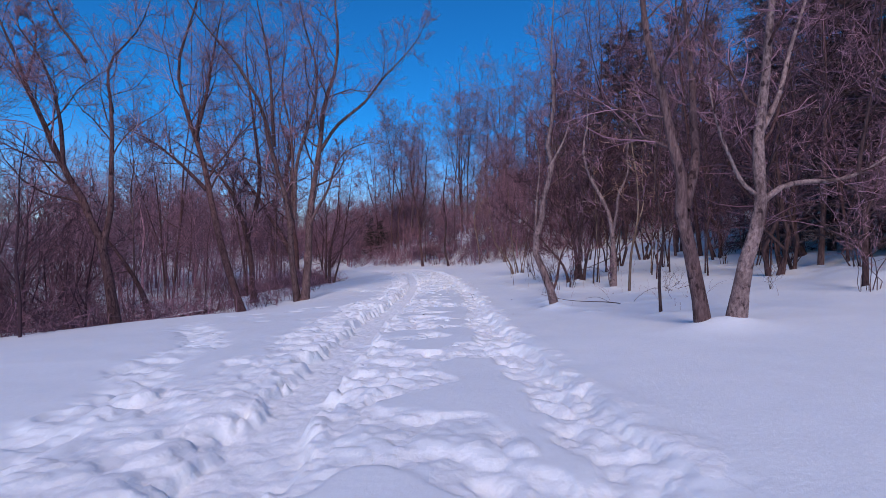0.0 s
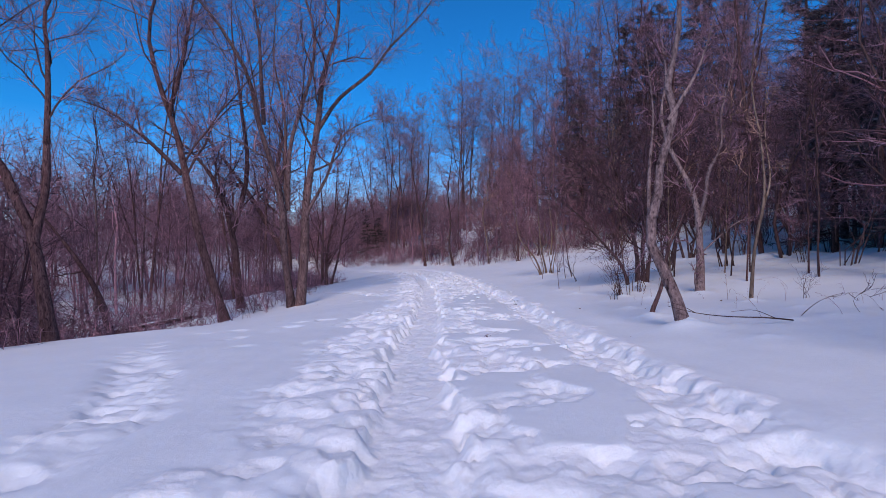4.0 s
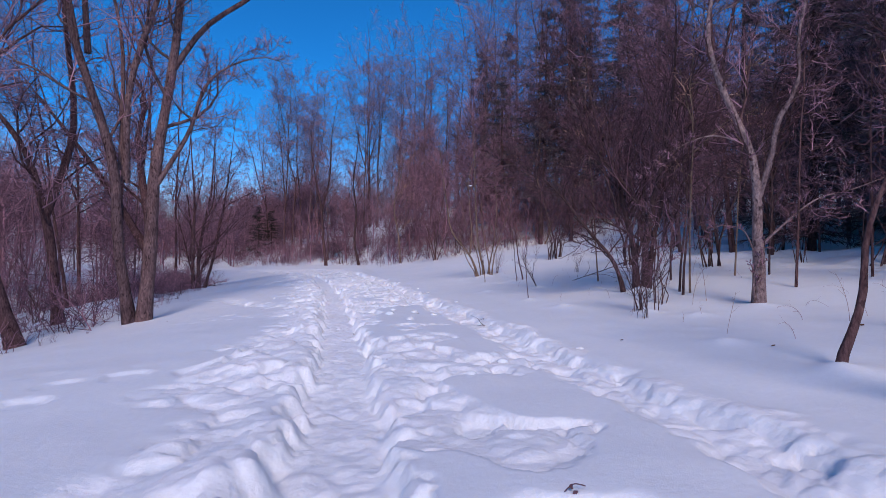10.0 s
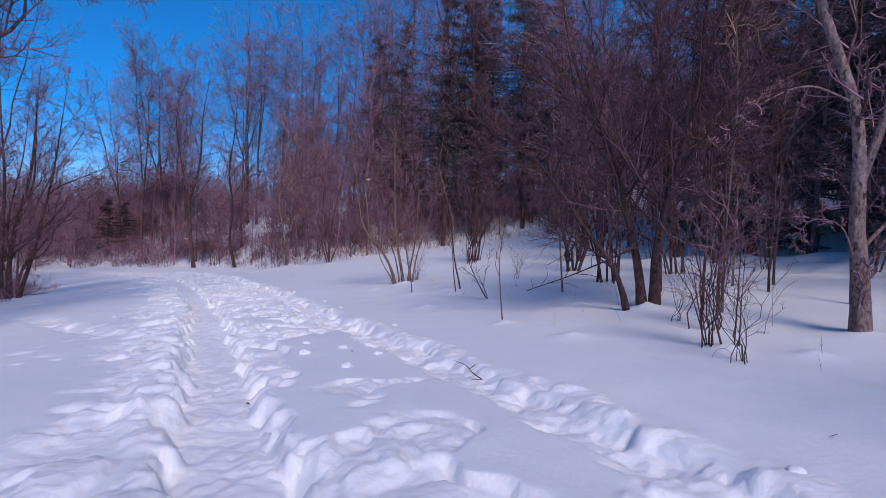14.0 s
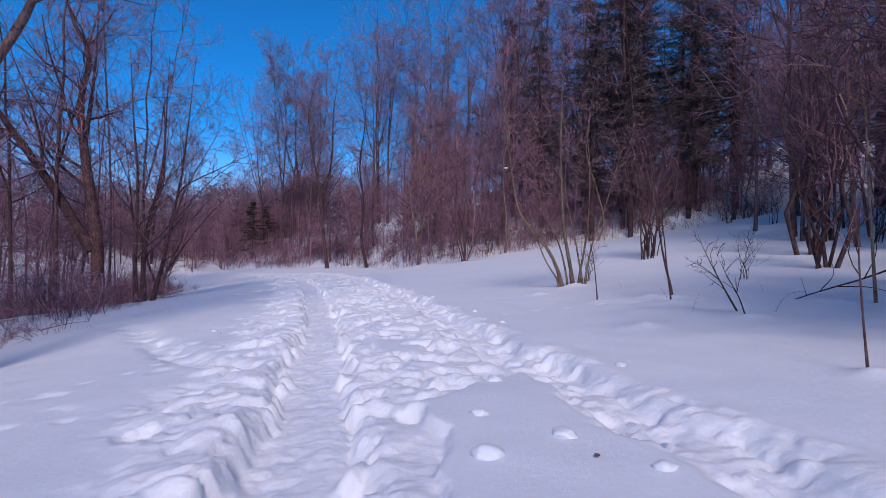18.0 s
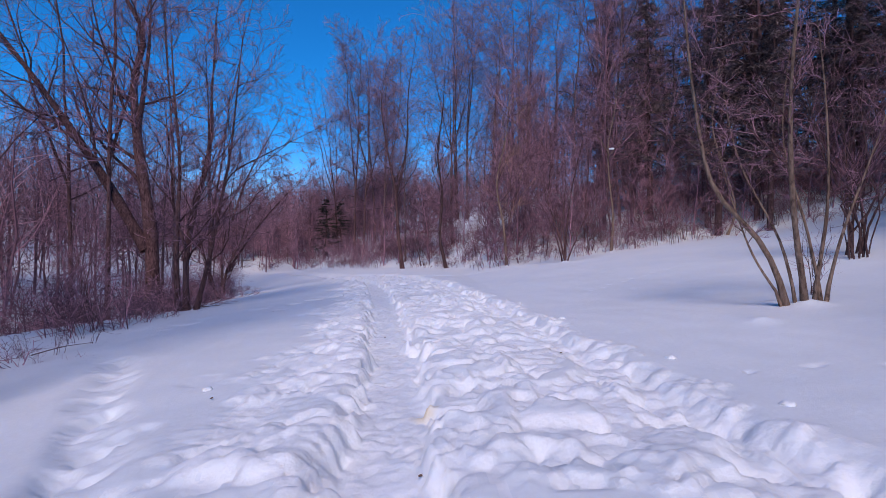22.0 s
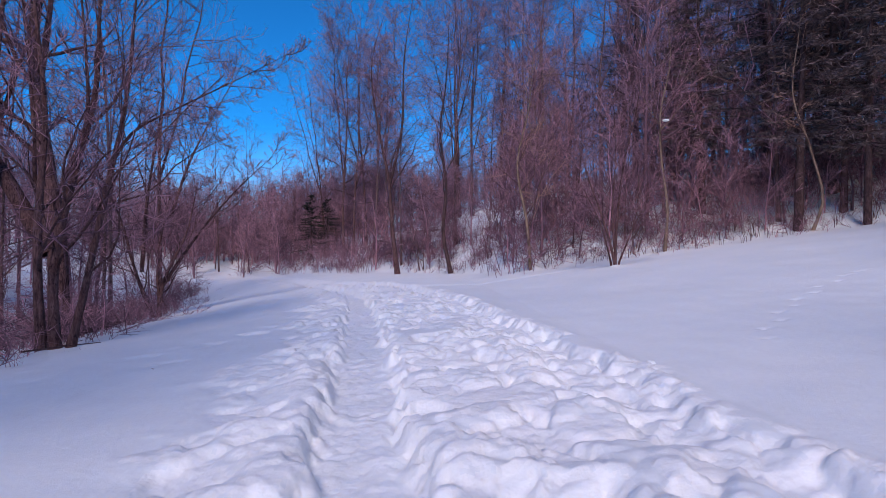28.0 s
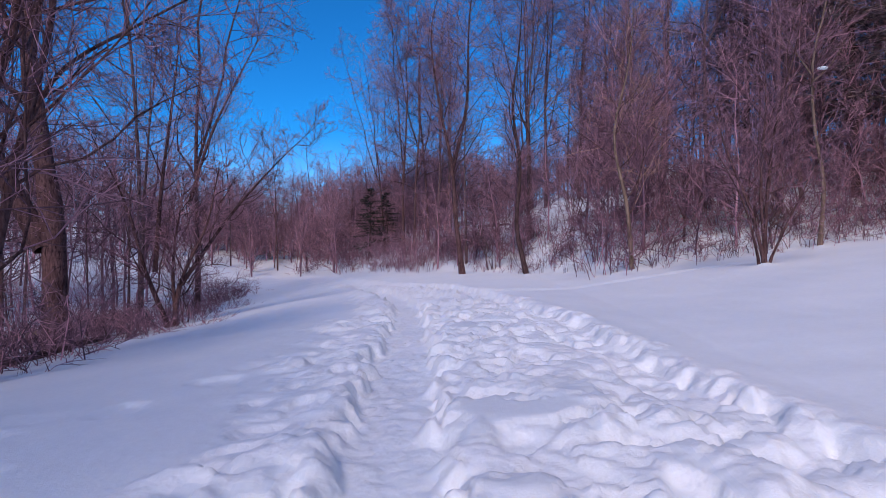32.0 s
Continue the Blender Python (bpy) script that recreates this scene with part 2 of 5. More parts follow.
def steps(x, y, wide, long, seed, share=0.6):
    """Pits left by boots: 1 on a pit's flat floor, 0 on the snow round it."""
    x, y = x / wide, y / long
    ix, iy = np.floor(x), np.floor(y)
    out = np.zeros(x.shape)
    for i in (-1, 0, 1):
        for j in (-1, 0, 1):
            cx, cy = ix + i, iy + j
            a = 0.9 * (lattice(cx, cy, seed + 3) - 0.5)
            ox, oy = (x - (cx + 0.25 + 0.5 * lattice(cx, cy, seed))) * wide, (y - (cy + 0.25 + 0.5 * lattice(cx, cy, seed + 5))) * long
            u, v = ox * np.cos(a) + oy * np.sin(a), oy * np.cos(a) - ox * np.sin(a)
            d = np.hypot(u / (0.38 * wide), v / (0.36 * long))
            out = np.maximum(out, (1 - smooth(0.72, 1.05, d)) * (lattice(cx, cy, seed + 9) < share) * (0.55 + 0.45 * lattice(cx, cy, seed + 11)))
    return out


def trodden(x, y):
    """What feet have made of the snow: the path's trench, the side track, clods thrown up between and beside them, prints."""
    wob = 0.10 * perlin(x * 0.8, y * 0.9, 3) + 0.05 * perlin(x * 3, y * 3, 4)
    m, s = x - path_line(y) + wob, x - track_line(y) + wob
    bx, by = x + 0.10 * perlin(x * 2.2, y * 2.2, 21) + 0.035 * perlin(x * 7, y * 7, 23), y + 0.10 * perlin(x * 2.2, y * 2.2, 22) + 0.035 * perlin(x * 7, y * 7, 24)
    big, mid, small = domes(bx, by, 0.6, 1), domes(bx, by, 0.29, 2), domes(bx, by, 0.13, 6)
    feet = steps(bx, by, 0.42, 0.62, 71)
    late = smooth(20, 27, y)
    # clods: heaps of three sizes on uneven ground, broken by boot pits
    fold = np.abs(perlin(bx * 4.2, by * 4.2, 61))
    calm = np.clip(0.75 + 1.1 * perlin(x * 0.8, y * 0.8, 64), 0.25, 1.3)
    heap = 0.11 * big + calm * (0.06 * mid * (0.5 + 0.5 * big) + 0.03 * small + 0.045 * fold) + 0.05 * perlin(x * 0.9, y * 0.9, 25) + 0.012 * perlin(x * 11, y * 11, 63)
    rough = 0.68 * (heap - 0.085 - 0.09 * feet)
    crumbs = 0.055 * mid + 0.03 * small
    # trench and track
    edge = 0.09 * perlin(x * 1.2, y * 1.5, 8) + 0.05 * perlin(x * 3.4, y * 3.8, 9) - 0.10 * (mid - 0.4)
    trench = 1 - smooth(0.28 + edge, 0.5 + edge, np.abs(m))
    track = 1 - smooth(0.16 + 0.7 * edge, 0.36 + 0.7 * edge, np.abs(s))
    z = -(0.14 + 0.05 * smooth(8, 18, y)) * trench - 0.135 * track * (0.8 + 0.2 * late)
    # where the clods lie: beside the path, between path and track, and outside the track
    side = smooth(-1.75, -1.1, m + 0.55 * perlin(y * 0.5, x * 0.3, 11) + 0.25 * perlin(x * 1.6, y * 1.6, 13) + 0.22 * (big - 0.4)) * (1 - smooth(-0.44, -0.22, m))
    inner = smooth(0.22, 0.42, m) * (1 - smooth(-0.3, -0.14, s))
    outer = smooth(0.1, 0.28, s) * (1 - smooth(0.3, 0.62, s + 0.25 * perlin(y * 0.7, 0 * x, 12) - 0.2 * (mid - 0.4)))
    slab = smooth(-0.045, 0.035, perlin(x * 0.75, y * 0.62, 15) + 0.2 * perlin(x * 2.6, y * 2.6, 16) + 0.16 * (big - 0.45) - 0.05 + 0.4 * late + 0.2 * smooth(28, 34, y) + 0.3 * smooth(1.0, 0.3, m) - 0.75 * np.exp(-((s + 0.75) / 0.75) ** 4 - ((y - 22.7) / 1.9) ** 4))
    inner = inner * slab
    z = z + side * (rough + 0.015) * (0.75 + 0.25 * smooth(6, 14, y)) + inner * (rough * (0.9 + 0.3 * late) - 0.025) + outer * (0.75 * rough + 0.02)
    z = z + 0.025 * np.exp(-((np.abs(m) - 0.6) / 0.2) ** 2) * side + 0.02 * np.exp(-((s - 0.5) / 0.2) ** 2)
    z = z + track * (0.9 * crumbs + 0.05 * big - 0.05 * feet) + 0.9 * crumbs * (smooth(0.02, 0.3, trench) - smooth(0.5, 0.95, trench))
    z = z + trench * (0.016 * perlin(x * 5, y * 4, 31) + 0.026 * small * (0.6 + perlin(x * 1.5, y * 1.5, 33)) + 0.014 * fold + 0.009 * perlin(x * 12, y * 11, 32))
    # scattered prints either side
    prints = steps(bx, by, 0.6, 0.8, 41, 0.35)
    wander = smooth(0.10, 0.3, perlin(x * 0.22, y * 0.16, 44)) * smooth(-7, -3.5, m) * (1 - smooth(-1.2, -0.9, m))
    z = z - 0.05 * prints * wander * (1 - side)
    # a beaten line of old prints through the bank side near the start
    old = np.abs(x - np.interp(y, [2, 6, 10, 16], [-3.1, -3.6, -4.4, -7.5]) + 0.3 * perlin(y * 0.6, 0 * y, 47))
    z = z + (1 - smooth(0.25, 0.6, old)) * (1 - smooth(11, 17, y)) * (0.7 * heap - 0.08 - 0.07 * feet)
    # footprints coming up from the bank to the path
    up = np.abs(x - np.interp(y, [25.6, 27.2, 29.9, 33.2, 36], [-1.9, -3.2, -4.5, -6.1, -8.2]) + 0.2 * perlin(y * 0.9, 0 * y, 48))
    z = z + (1 - smooth(0.1, 0.42, up)) * smooth(25.4, 26.4, y) * (1 - smooth(33, 36, y)) * (1 - trench) * (0.6 * heap - 0.11 - 0.06 * feet)
    # a narrow old trail that leaves the path along the foot of the far bank
    trail = y - np.interp(x, [-4, -1, 2, 5, 9], [50.6, 50.6, 51.2, 51.6, 51.4])
    z = z - 0.07 * np.exp(-(trail / 0.2) ** 2) * smooth(-2.2, -1.2, x) * (1 - smooth(4, 8, x)) * (0.7 + 0.6 * perlin(x * 2.2, y, 58)) + 0.03 * np.exp(-((trail - 0.4) / 0.22) ** 2) * smooth(-2.2, -1.2, x) * (1 - smooth(4, 8, x))
    # a sled's rut on the bank side, and small animal tracks over the field
    for a, b, step, size in (((-8.5, 22), (-2.6, 28.5), 0.42, 0.075), ((2.5, 37), (17, 49.5), 0.62, 0.065), ((-9, 26), (-3.4, 24.5), 0.5, 0.075), ((1.8, 29.5), (8, 26.5), 0.6, 0.065)):
        a, b = np.array(a, float), np.array(b, float)
        w = (b - a) / np.linalg.norm(b - a)
        u, v = (x - a[0]) * w[0] + (y - a[1]) * w[1], -(x - a[0]) * w[1] + (y - a[1]) * w[0]
        k = np.round(u / step)
        v = v - 0.06 * np.where(k % 2 > 0, 1, -1) - 0.3 * np.sin(u * 0.5)
        z = z - 0.04 * np.exp(-(((u - k * step) / size) ** 2 + (v / (size * 0.7)) ** 2)) * (u > 0) * (u < np.linalg.norm(b - a))
    return z


MOUNDS = [(3.1 + 0.9 * (i % 4) + 0.35 * math.sin(7.1 * i), 11.5 + 1.25 * i, 0.05 + 0.03 * math.sin(3.3 * i), 0.2) for i in range(18)]      # snow over tufts and round the feet of trees: x, y, height, width


def surface(x, y):
    x, y = np.asarray(x, float), np.asarray(y, float)
    near = np.exp(-(np.hypot(x, y - 35) / 90) ** 2)
    z = land(x, y) + near * (0.035 * perlin(x * 0.35, y * 0.35, 51) + 0.012 * perlin(x * 1.1, y * 0.8, 52) + 0.007 * perlin(x * 2.6, y * 1.9, 56))
    wild = smooth(0, 3, x - hill_edge(y)) + smooth(0, 3, bank_edge(y) - x) + smooth(0, 3, y - wood_edge(x))
    z = z + np.minimum(wild, 1) * (0.12 * perlin(x * 0.9, y * 0.9, 53) + 0.3 * perlin(x * 0.22, y * 0.22, 54))
    for mx, my, h, w in MOUNDS:
        z = z + h * np.exp(-(np.hypot(x - mx, y - my) / w) ** 1.35)
    return z + trodden(x, y)


def height(x, y):
    return float(surface(np.array([x]), np.array([y]))[0])


# ---- building blocks ----
def part(name, mesh, mat, parent=None, label=""):
    """Links a mesh as one object under a thing."""
    if not mesh.materials:
        mesh.materials.append(mat)
    ob = new(name, mesh)
    ob.parent = parent
    return tagged(ob, label)


def thing(name, x, y, z=None, turn=0.0, **tags):
    ob = new(name)
    ob.matrix_basis = pose(x, y, height(x, y) if z is None else z, 0, 0, turn)
    ob.empty_display_size = 0.2
    return tagged(ob, **tags)


def mesh_of(name, verts, faces, flat=False):
    """A mesh from arrays; faces all have the same number of corners."""
    me = bpy.data.meshes.new(name)
    verts, faces = np.asarray(verts, np.float32), np.asarray(faces, np.int32)
    me.vertices.add(len(verts))
    me.vertices.foreach_set("co", verts.ravel())
    n, k = faces.shape
    me.loops.add(n * k)
    me.loops.foreach_set("vertex_index", faces.ravel())
    me.polygons.add(n)
    me.polygons.foreach_set("loop_start", np.arange(0, n * k, k, dtype=np.int32))
    me.polygons.foreach_set("use_smooth", np.full(n, not flat))
    me.update(calc_edges=True)
    return me


def unit(v):
    return v / np.maximum(np.linalg.norm(v, axis=-1, keepdims=True), 1e-9)


def tube_arrays(paths, radii, sides):
    """Tapered tubes along many paths (N, K, 3) at once."""
    n, k, _ = paths.shape
    tan = np.gradient(paths, axis=1)
    tan = unit(tan)
    mean = unit(paths[:, -1] - paths[:, 0])
    ref = np.where(np.abs(mean[:, 2:3]) > 0.8, np.array([[1.0, 0.2, 0.0]]), np.array([[0.1, 0.0, 1.0]]))[:, None, :]
    u = unit(np.cross(tan, np.broadcast_to(ref, tan.shape)))
    v = np.cross(tan, u)
    a = np.arange(sides) * 2 * np.pi / sides
    ring = paths[:, :, None, :] + radii[:, :, None, None] * (np.cos(a)[None, None, :, None] * u[:, :, None, :] + np.sin(a)[None, None, :, None] * v[:, :, None, :])
    idx = np.arange(n * k * sides).reshape(n, k, sides)
    nxt = np.roll(idx, -1, axis=2)
    faces = np.stack([idx[:, :-1], nxt[:, :-1], nxt[:, 1:], idx[:, 1:]], axis=-1).reshape(-1, 4)
    return ring.reshape(-1, 3), faces


def spike_arrays(paths, radii):
    """Straight three-sided twigs that end in a point, from the two ends of each path."""
    a, e = paths[:, 0], paths[:, -1]
    way = unit(e - a)
    u = unit(np.cross(way, np.where(np.abs(way[:, 2:3]) > 0.8, np.array([[1.0, 0.2, 0.0]]), np.array([[0.1, 0.0, 1.0]]))))
    w = np.cross(way, u)
    r = radii[:, :1]
    v = np.stack([a + r * u, a - 0.5 * r * u + 0.87 * r * w, a - 0.5 * r * u - 0.87 * r * w, e], axis=1).reshape(-1, 3)
    i = np.arange(len(a))[:, None, None] * 4 + np.array([[0, 1, 3], [1, 2, 3], [2, 0, 3]])[None]
    return v, i.reshape(-1, 3)


def twig_arrays(paths, radii):
    """Curved three-sided twigs of two lengths each that end in a point."""
    way = unit(paths[:, 2] - paths[:, 0])
    u = unit(np.cross(way, np.where(np.abs(way[:, 2:3]) > 0.8, np.array([[1.0, 0.2, 0.0]]), np.array([[0.1, 0.0, 1.0]]))))
    w = np.cross(way, u)
    ring = np.stack([u, -0.5 * u + 0.87 * w, -0.5 * u - 0.87 * w], axis=1)
    v = np.concatenate([paths[:, 0:1] + radii[:, 0, None, None] * ring, paths[:, 1:2] + radii[:, 1, None, None] * ring, paths[:, 2:3]], axis=1).reshape(-1, 3)
    tri = np.array([[0, 1, 4], [0, 4, 3], [1, 2, 5], [1, 5, 4], [2, 0, 3], [2, 3, 5], [3, 4, 6], [4, 5, 6], [5, 3, 6]])
    return v, (np.arange(len(paths))[:, None, None] * 7 + tri[None]).reshape(-1, 3)


def crown_mesh(name, spikes, *sets, curved=None, bark=None, twig=None):
    """Tubes, curved twigs and pointed twigs in one mesh, all of triangles; the first tubes, the limbs, wear the bark if one is given."""
    v, f = join(*[tube_arrays(p, r, s) for p, r, s in sets])
    tri = np.concatenate([f[:, [0, 1, 2]], f[:, [0, 2, 3]]])
    me = mesh_of(name, *join((v, tri), *([twig_arrays(*curved)] if curved else []), spike_arrays(*spikes)))
    if bark:
        me.materials.append(bark)
        me.materials.append(twig)
        p, r, s = sets[0]
        limbs, which = p.shape[0] * (p.shape[1] - 1) * s, np.ones(len(me.polygons), np.int32)
        which[:limbs] = which[len(f):len(f) + limbs] = 0
        me.polygons.foreach_set("material_index", which)
    return me


def join(*sets):
    verts, faces, at = [], [], 0
    for v, f in sets:
        verts.append(v), faces.append(f + at)
        at += len(v)
    return np.concatenate(verts), np.concatenate(faces)


def tubes(name, *sets):
    return mesh_of(name, *join(*[tube_arrays(p, r, s) for p, r, s in sets]))


def resample(points, k):
    """A smooth line of k points through a few given ones."""
    p = np.asarray(points, float)
    d = np.concatenate([[0], np.cumsum(np.linalg.norm(np.diff(p, axis=0), axis=1))])
    q = np.linspace(0, d[-1], k)
    tan = np.gradient(p, d, axis=0)
    i = np.clip(np.searchsorted(d, q, side="right") - 1, 0, len(d) - 2)
    h = (d[i + 1] - d[i])[:, None]
    t = ((q - d[i]) / (d[i + 1] - d[i]))[:, None]
    return ((2 * t ** 3 - 3 * t ** 2 + 1) * p[i] + (t ** 3 - 2 * t ** 2 + t) * h * tan[i]
            + (-2 * t ** 3 + 3 * t ** 2) * p[i + 1] + (t ** 3 - t ** 2) * h * tan[i + 1])


def grow(rng, paths, radii, count, k=4, start=0.25, angle=(35, 65), ratio=0.45, thick=0.5, up=0.25, wander=0.18, least=0.0, tip=0.25, size=None):
    """Side branches on each path: count of them, between start and the tip."""
    n, kk, _ = paths.shape
    s = start + (0.98 - start) * (np.arange(count)[None, :] + rng.random((n, count))) / count
    f = s * (kk - 1)
    i = np.minimum(f.astype(int), kk - 2)
    t = (f - i)[..., None]
    row = np.arange(n)[:, None]
    root = paths[row, i] * (1 - t) + paths[row, i + 1] * t
    rad = radii[row, i] * (1 - t[..., 0]) + radii[row, i + 1] * t[..., 0]
    tan = unit(paths[row, i + 1] - paths[row, i])
    length = np.linalg.norm(np.diff(paths, axis=1), axis=2).sum(1)[:, None] if size is None else np.full((n, 1), size)
    length = length * ratio * (1.15 - 0.75 * s) * rng.uniform(0.6, 1.25, (n, count))
    perp = unit(np.cross(tan, rng.normal(size=(n, count, 3))))
    a = np.radians(rng.uniform(*angle, (n, count)))[..., None]
    way = unit(tan * np.cos(a) + perp * np.sin(a))
    step = (length / (k - 1))[..., None]
    out = np.empty((n, count, k, 3))
    out[:, :, 0] = root
    for j in range(1, k):
        way = unit(way + np.array([0, 0, up]) / (k - 1) + rng.normal(size=way.shape) * wander)
        out[:, :, j] = out[:, :, j - 1] + way * step
    r0 = np.maximum(rad * thick, least)
    taper = np.linspace(1, tip, k)
    return out.reshape(-1, k, 3), (r0[..., None] * taper).reshape(-1, k)


# ---- plants ----
def stem_line(points, seed, spread, k):
    """A stem from (across, up) offsets; it also leans a little in depth."""
    p = np.array(points, float)
    up = p[:, 1]
    depth = 0.16 * np.sin(up * 0.9 + seed) * smooth(0.2, 2.0, up) + spread * np.maximum(up - up[0], 0)
    return resample(np.stack([p[:, 0], depth, up], axis=1), k)


def hero_tree(name, x, y, turn, stems, radii, bark, twig, seed, limbs=9, reach=0.36, fine=(6, 5), label="", group="", category="tree", sink=0.12, mound=0.08, limb_start=0.3, seeds=0, fat=0.004, snowy=(), back=0.0):
    """A tree whose stems follow given lines; limbs, branches and twigs grow from them."""
    rng = np.random.default_rng(seed)
    if radii[0] < 0.04:
        fat = min(fat, 0.0022)
    if mound:
        MOUNDS.append((x, y - 0.04, (0.4 if x < -5 else 1.2) * mound, 0.14 + 1.5 * radii[0]))
    z = height(x, y)
    root = thing(name, x, y, z - sink, turn, label=label, category=category, group=group)
    lines, thickness, stem_parts = [], [], []
    for i, (points, r) in enumerate(zip(stems, radii)):
        p = stem_line(points, seed, 0.0 if i == 0 else rng.uniform(-0.3, 0.3), 18)
        p[:, 1] += back * smooth(0.0, 1.5, p[:, 2])
        t = np.linspace(0, 1, 18)
        grounded = points[0][1] < 0.4
        rr = 0.78 * r * (1 - 0.92 * t ** 0.9)
        if grounded:
            rise = p[:, 2] - p[0, 2]
            rr = rr * (1 + 0.32 * np.exp(-rise / (0.6 * r + 0.08)))
            p[0, 2] -= 0.15
        rr = rr * (1 + 0.05 * rng.normal(size=18))
        me = tubes("trunk" if grounded else "limb", (p[None], rr[None], 12 if r > 0.06 else 7))
        stem_parts.append(part("trunk" if grounded else "limb", me, bark, root))
        if i in snowy:
            q = p[3:13] + np.stack([0 * rr[3:13], 0 * rr[3:13], 0.75 * rr[3:13]], axis=1)
            part("snow_strip", tubes("snow_strip", (q[None], (0.5 * rr[3:13] * (0.6 + 0.5 * rng.random(10)) * np.sin(np.linspace(0.15, 3.0, 10)))[None], 8)), SNOW, stem_parts[i], "line of snow lying along the limb")
        lines.append(p), thickness.append(rr)
    lines, thickness = np.array(lines), np.array(thickness)
    b1, r1 = grow(rng, lines, thickness, limbs, 8, limb_start, (30, 64), 1.0 * reach, 0.4, 0.5, 0.2, 2.6 * fat, 0.3)
    b2, r2 = grow(rng, b1, r1, fine[0], 5, 0.12, (28, 66), 0.56, 0.6, 0.25, 0.22, 1.9 * fat, 0.5)
    b3, r3 = grow(rng, b2, r2, fine[1], 3, 0.1, (22, 60), 0.6, 0.7, 0.3, 0.25, 1.15 * fat, 0.5)
    b4, r4 = grow(rng, b3, r3, 3, 2, 0.15, (20, 60), 0.55, 0.8, 0.2, 0.25, 0.9 * fat)
    m2, m3, m4 = fine[0], fine[0] * fine[1], 3 * fine[0] * fine[1]
    for i in range(len(b1)):
        cut = slice(i * m3, (i + 1) * m3)
        me = crown_mesh("branch", (b4[i * m4:(i + 1) * m4], r4[i * m4:(i + 1) * m4]), (b1[i:i + 1], r1[i:i + 1], 5), (b2[i * m2:(i + 1) * m2], r2[i * m2:(i + 1) * m2], 3),
                        curved=(b3[cut], r3[cut]), bark=BARK_BROWN if bark in (BARK_ASH, BARK_PALE) else bark, twig=twig)
        part("branch", me, twig, stem_parts[i // limbs])
    if seeds:
        pick = b3[rng.choice(len(b3), seeds)][:, -1]
        tagged(part("seed_head", blades("seed_head", rng, pick, 0.045, 0.014), STRAW, root, "pale dry seed clusters"), kind="stuff")
    return root


def blades(name, rng, at, length, width, droop=0.6):
    """Small flat leaves or needle sprays hanging from points."""
    n = len(at)
    way = unit(rng.normal(size=(n, 3)) + np.array([0, 0, -droop]))
    across = unit(np.cross(way, rng.normal(size=(n, 3))))
    size = rng.uniform(0.6, 1.3, (n, 1))
    a, b = at, at + way * length * size
    mid = (a + b) / 2
    w = across * width * size
    v = np.stack([a, mid + w, b, mid - w], axis=1).reshape(-1, 3)
    return mesh_of(name, v, np.arange(n * 4).reshape(n, 4), True)


def woods_tree(seed, tall, r, bark, twig, limbs=15, mids=6, fines=5, start=0.3, reach=0.28, lean=0.04, fork=False, label="", category="tree", group="", fat=0.0062):
    """A slender forest tree at the origin, ready to be copied."""
    rng = np.random.default_rng(seed)
    root = thing("tree", 0, 0, 0, label=label, category=category, group=group)
    k = 11
    t = np.linspace(0, 1, k)
    bend = np.cumsum(rng.normal(size=(k, 2)) * 0.025 * tall / 3, axis=0) * t[:, None]
    p = np.stack([bend[:, 0] + lean * tall * t ** 1.5, bend[:, 1], t * tall], axis=1)
    rr = 0.52 * r * (1 - 0.9 * t) * (1 + 0.35 * np.exp(-t * tall / (0.5 * r + 0.1)))
    p[0, 2] = -0.6
    lines, thick = [p], [rr]
    if fork:
        i = int(rng.integers(3, 6))
        q = p.copy()
        s = np.clip((t - t[i]) / (1 - t[i]), 0, 1)
        way = rng.normal(size=2)
        way = way / np.linalg.norm(way)
        q[:, :2] += way * (s ** 0.8 * tall * 0.16)[:, None]
        q = resample(q[i:], k)
        lines.append(q), thick.append(rr[i] * 0.8 * (1 - 0.8 * t))
    for p_, r_ in zip(lines, thick):
        part("trunk", tubes("trunk", (p_[None], r_[None], 7)), bark, root)
    lines, thick = np.array(lines), np.array(thick)
    b1, r1 = grow(rng, lines, thick, limbs, 6, start, (32, 72), reach, 0.5, 0.3, 0.26, 2.4 * fat, 0.3)
    b2, r2 = grow(rng, b1, r1, mids, 4, 0.12, (30, 70), 0.55, 0.55, 0.1, 0.26, 1.8 * fat, 0.45)
    b3, r3 = grow(rng, b2, r2, (fines + 1) // 2, 3, 0.08, (20, 58), 0.62, 0.7, 0.3, 0.22, 1.2 * fat, 0.5)
    b4, r4 = grow(rng, b3, r3, 2, 2, 0.15, (20, 60), 0.6, 0.8, 0.2, 0.25, 1.0 * fat)
    part("crown", crown_mesh("crown", (b4, r4), (b1, r1, 4), (b2, r2, 3), curved=(b3, r3), bark=bark, twig=twig), twig, root)
    return root


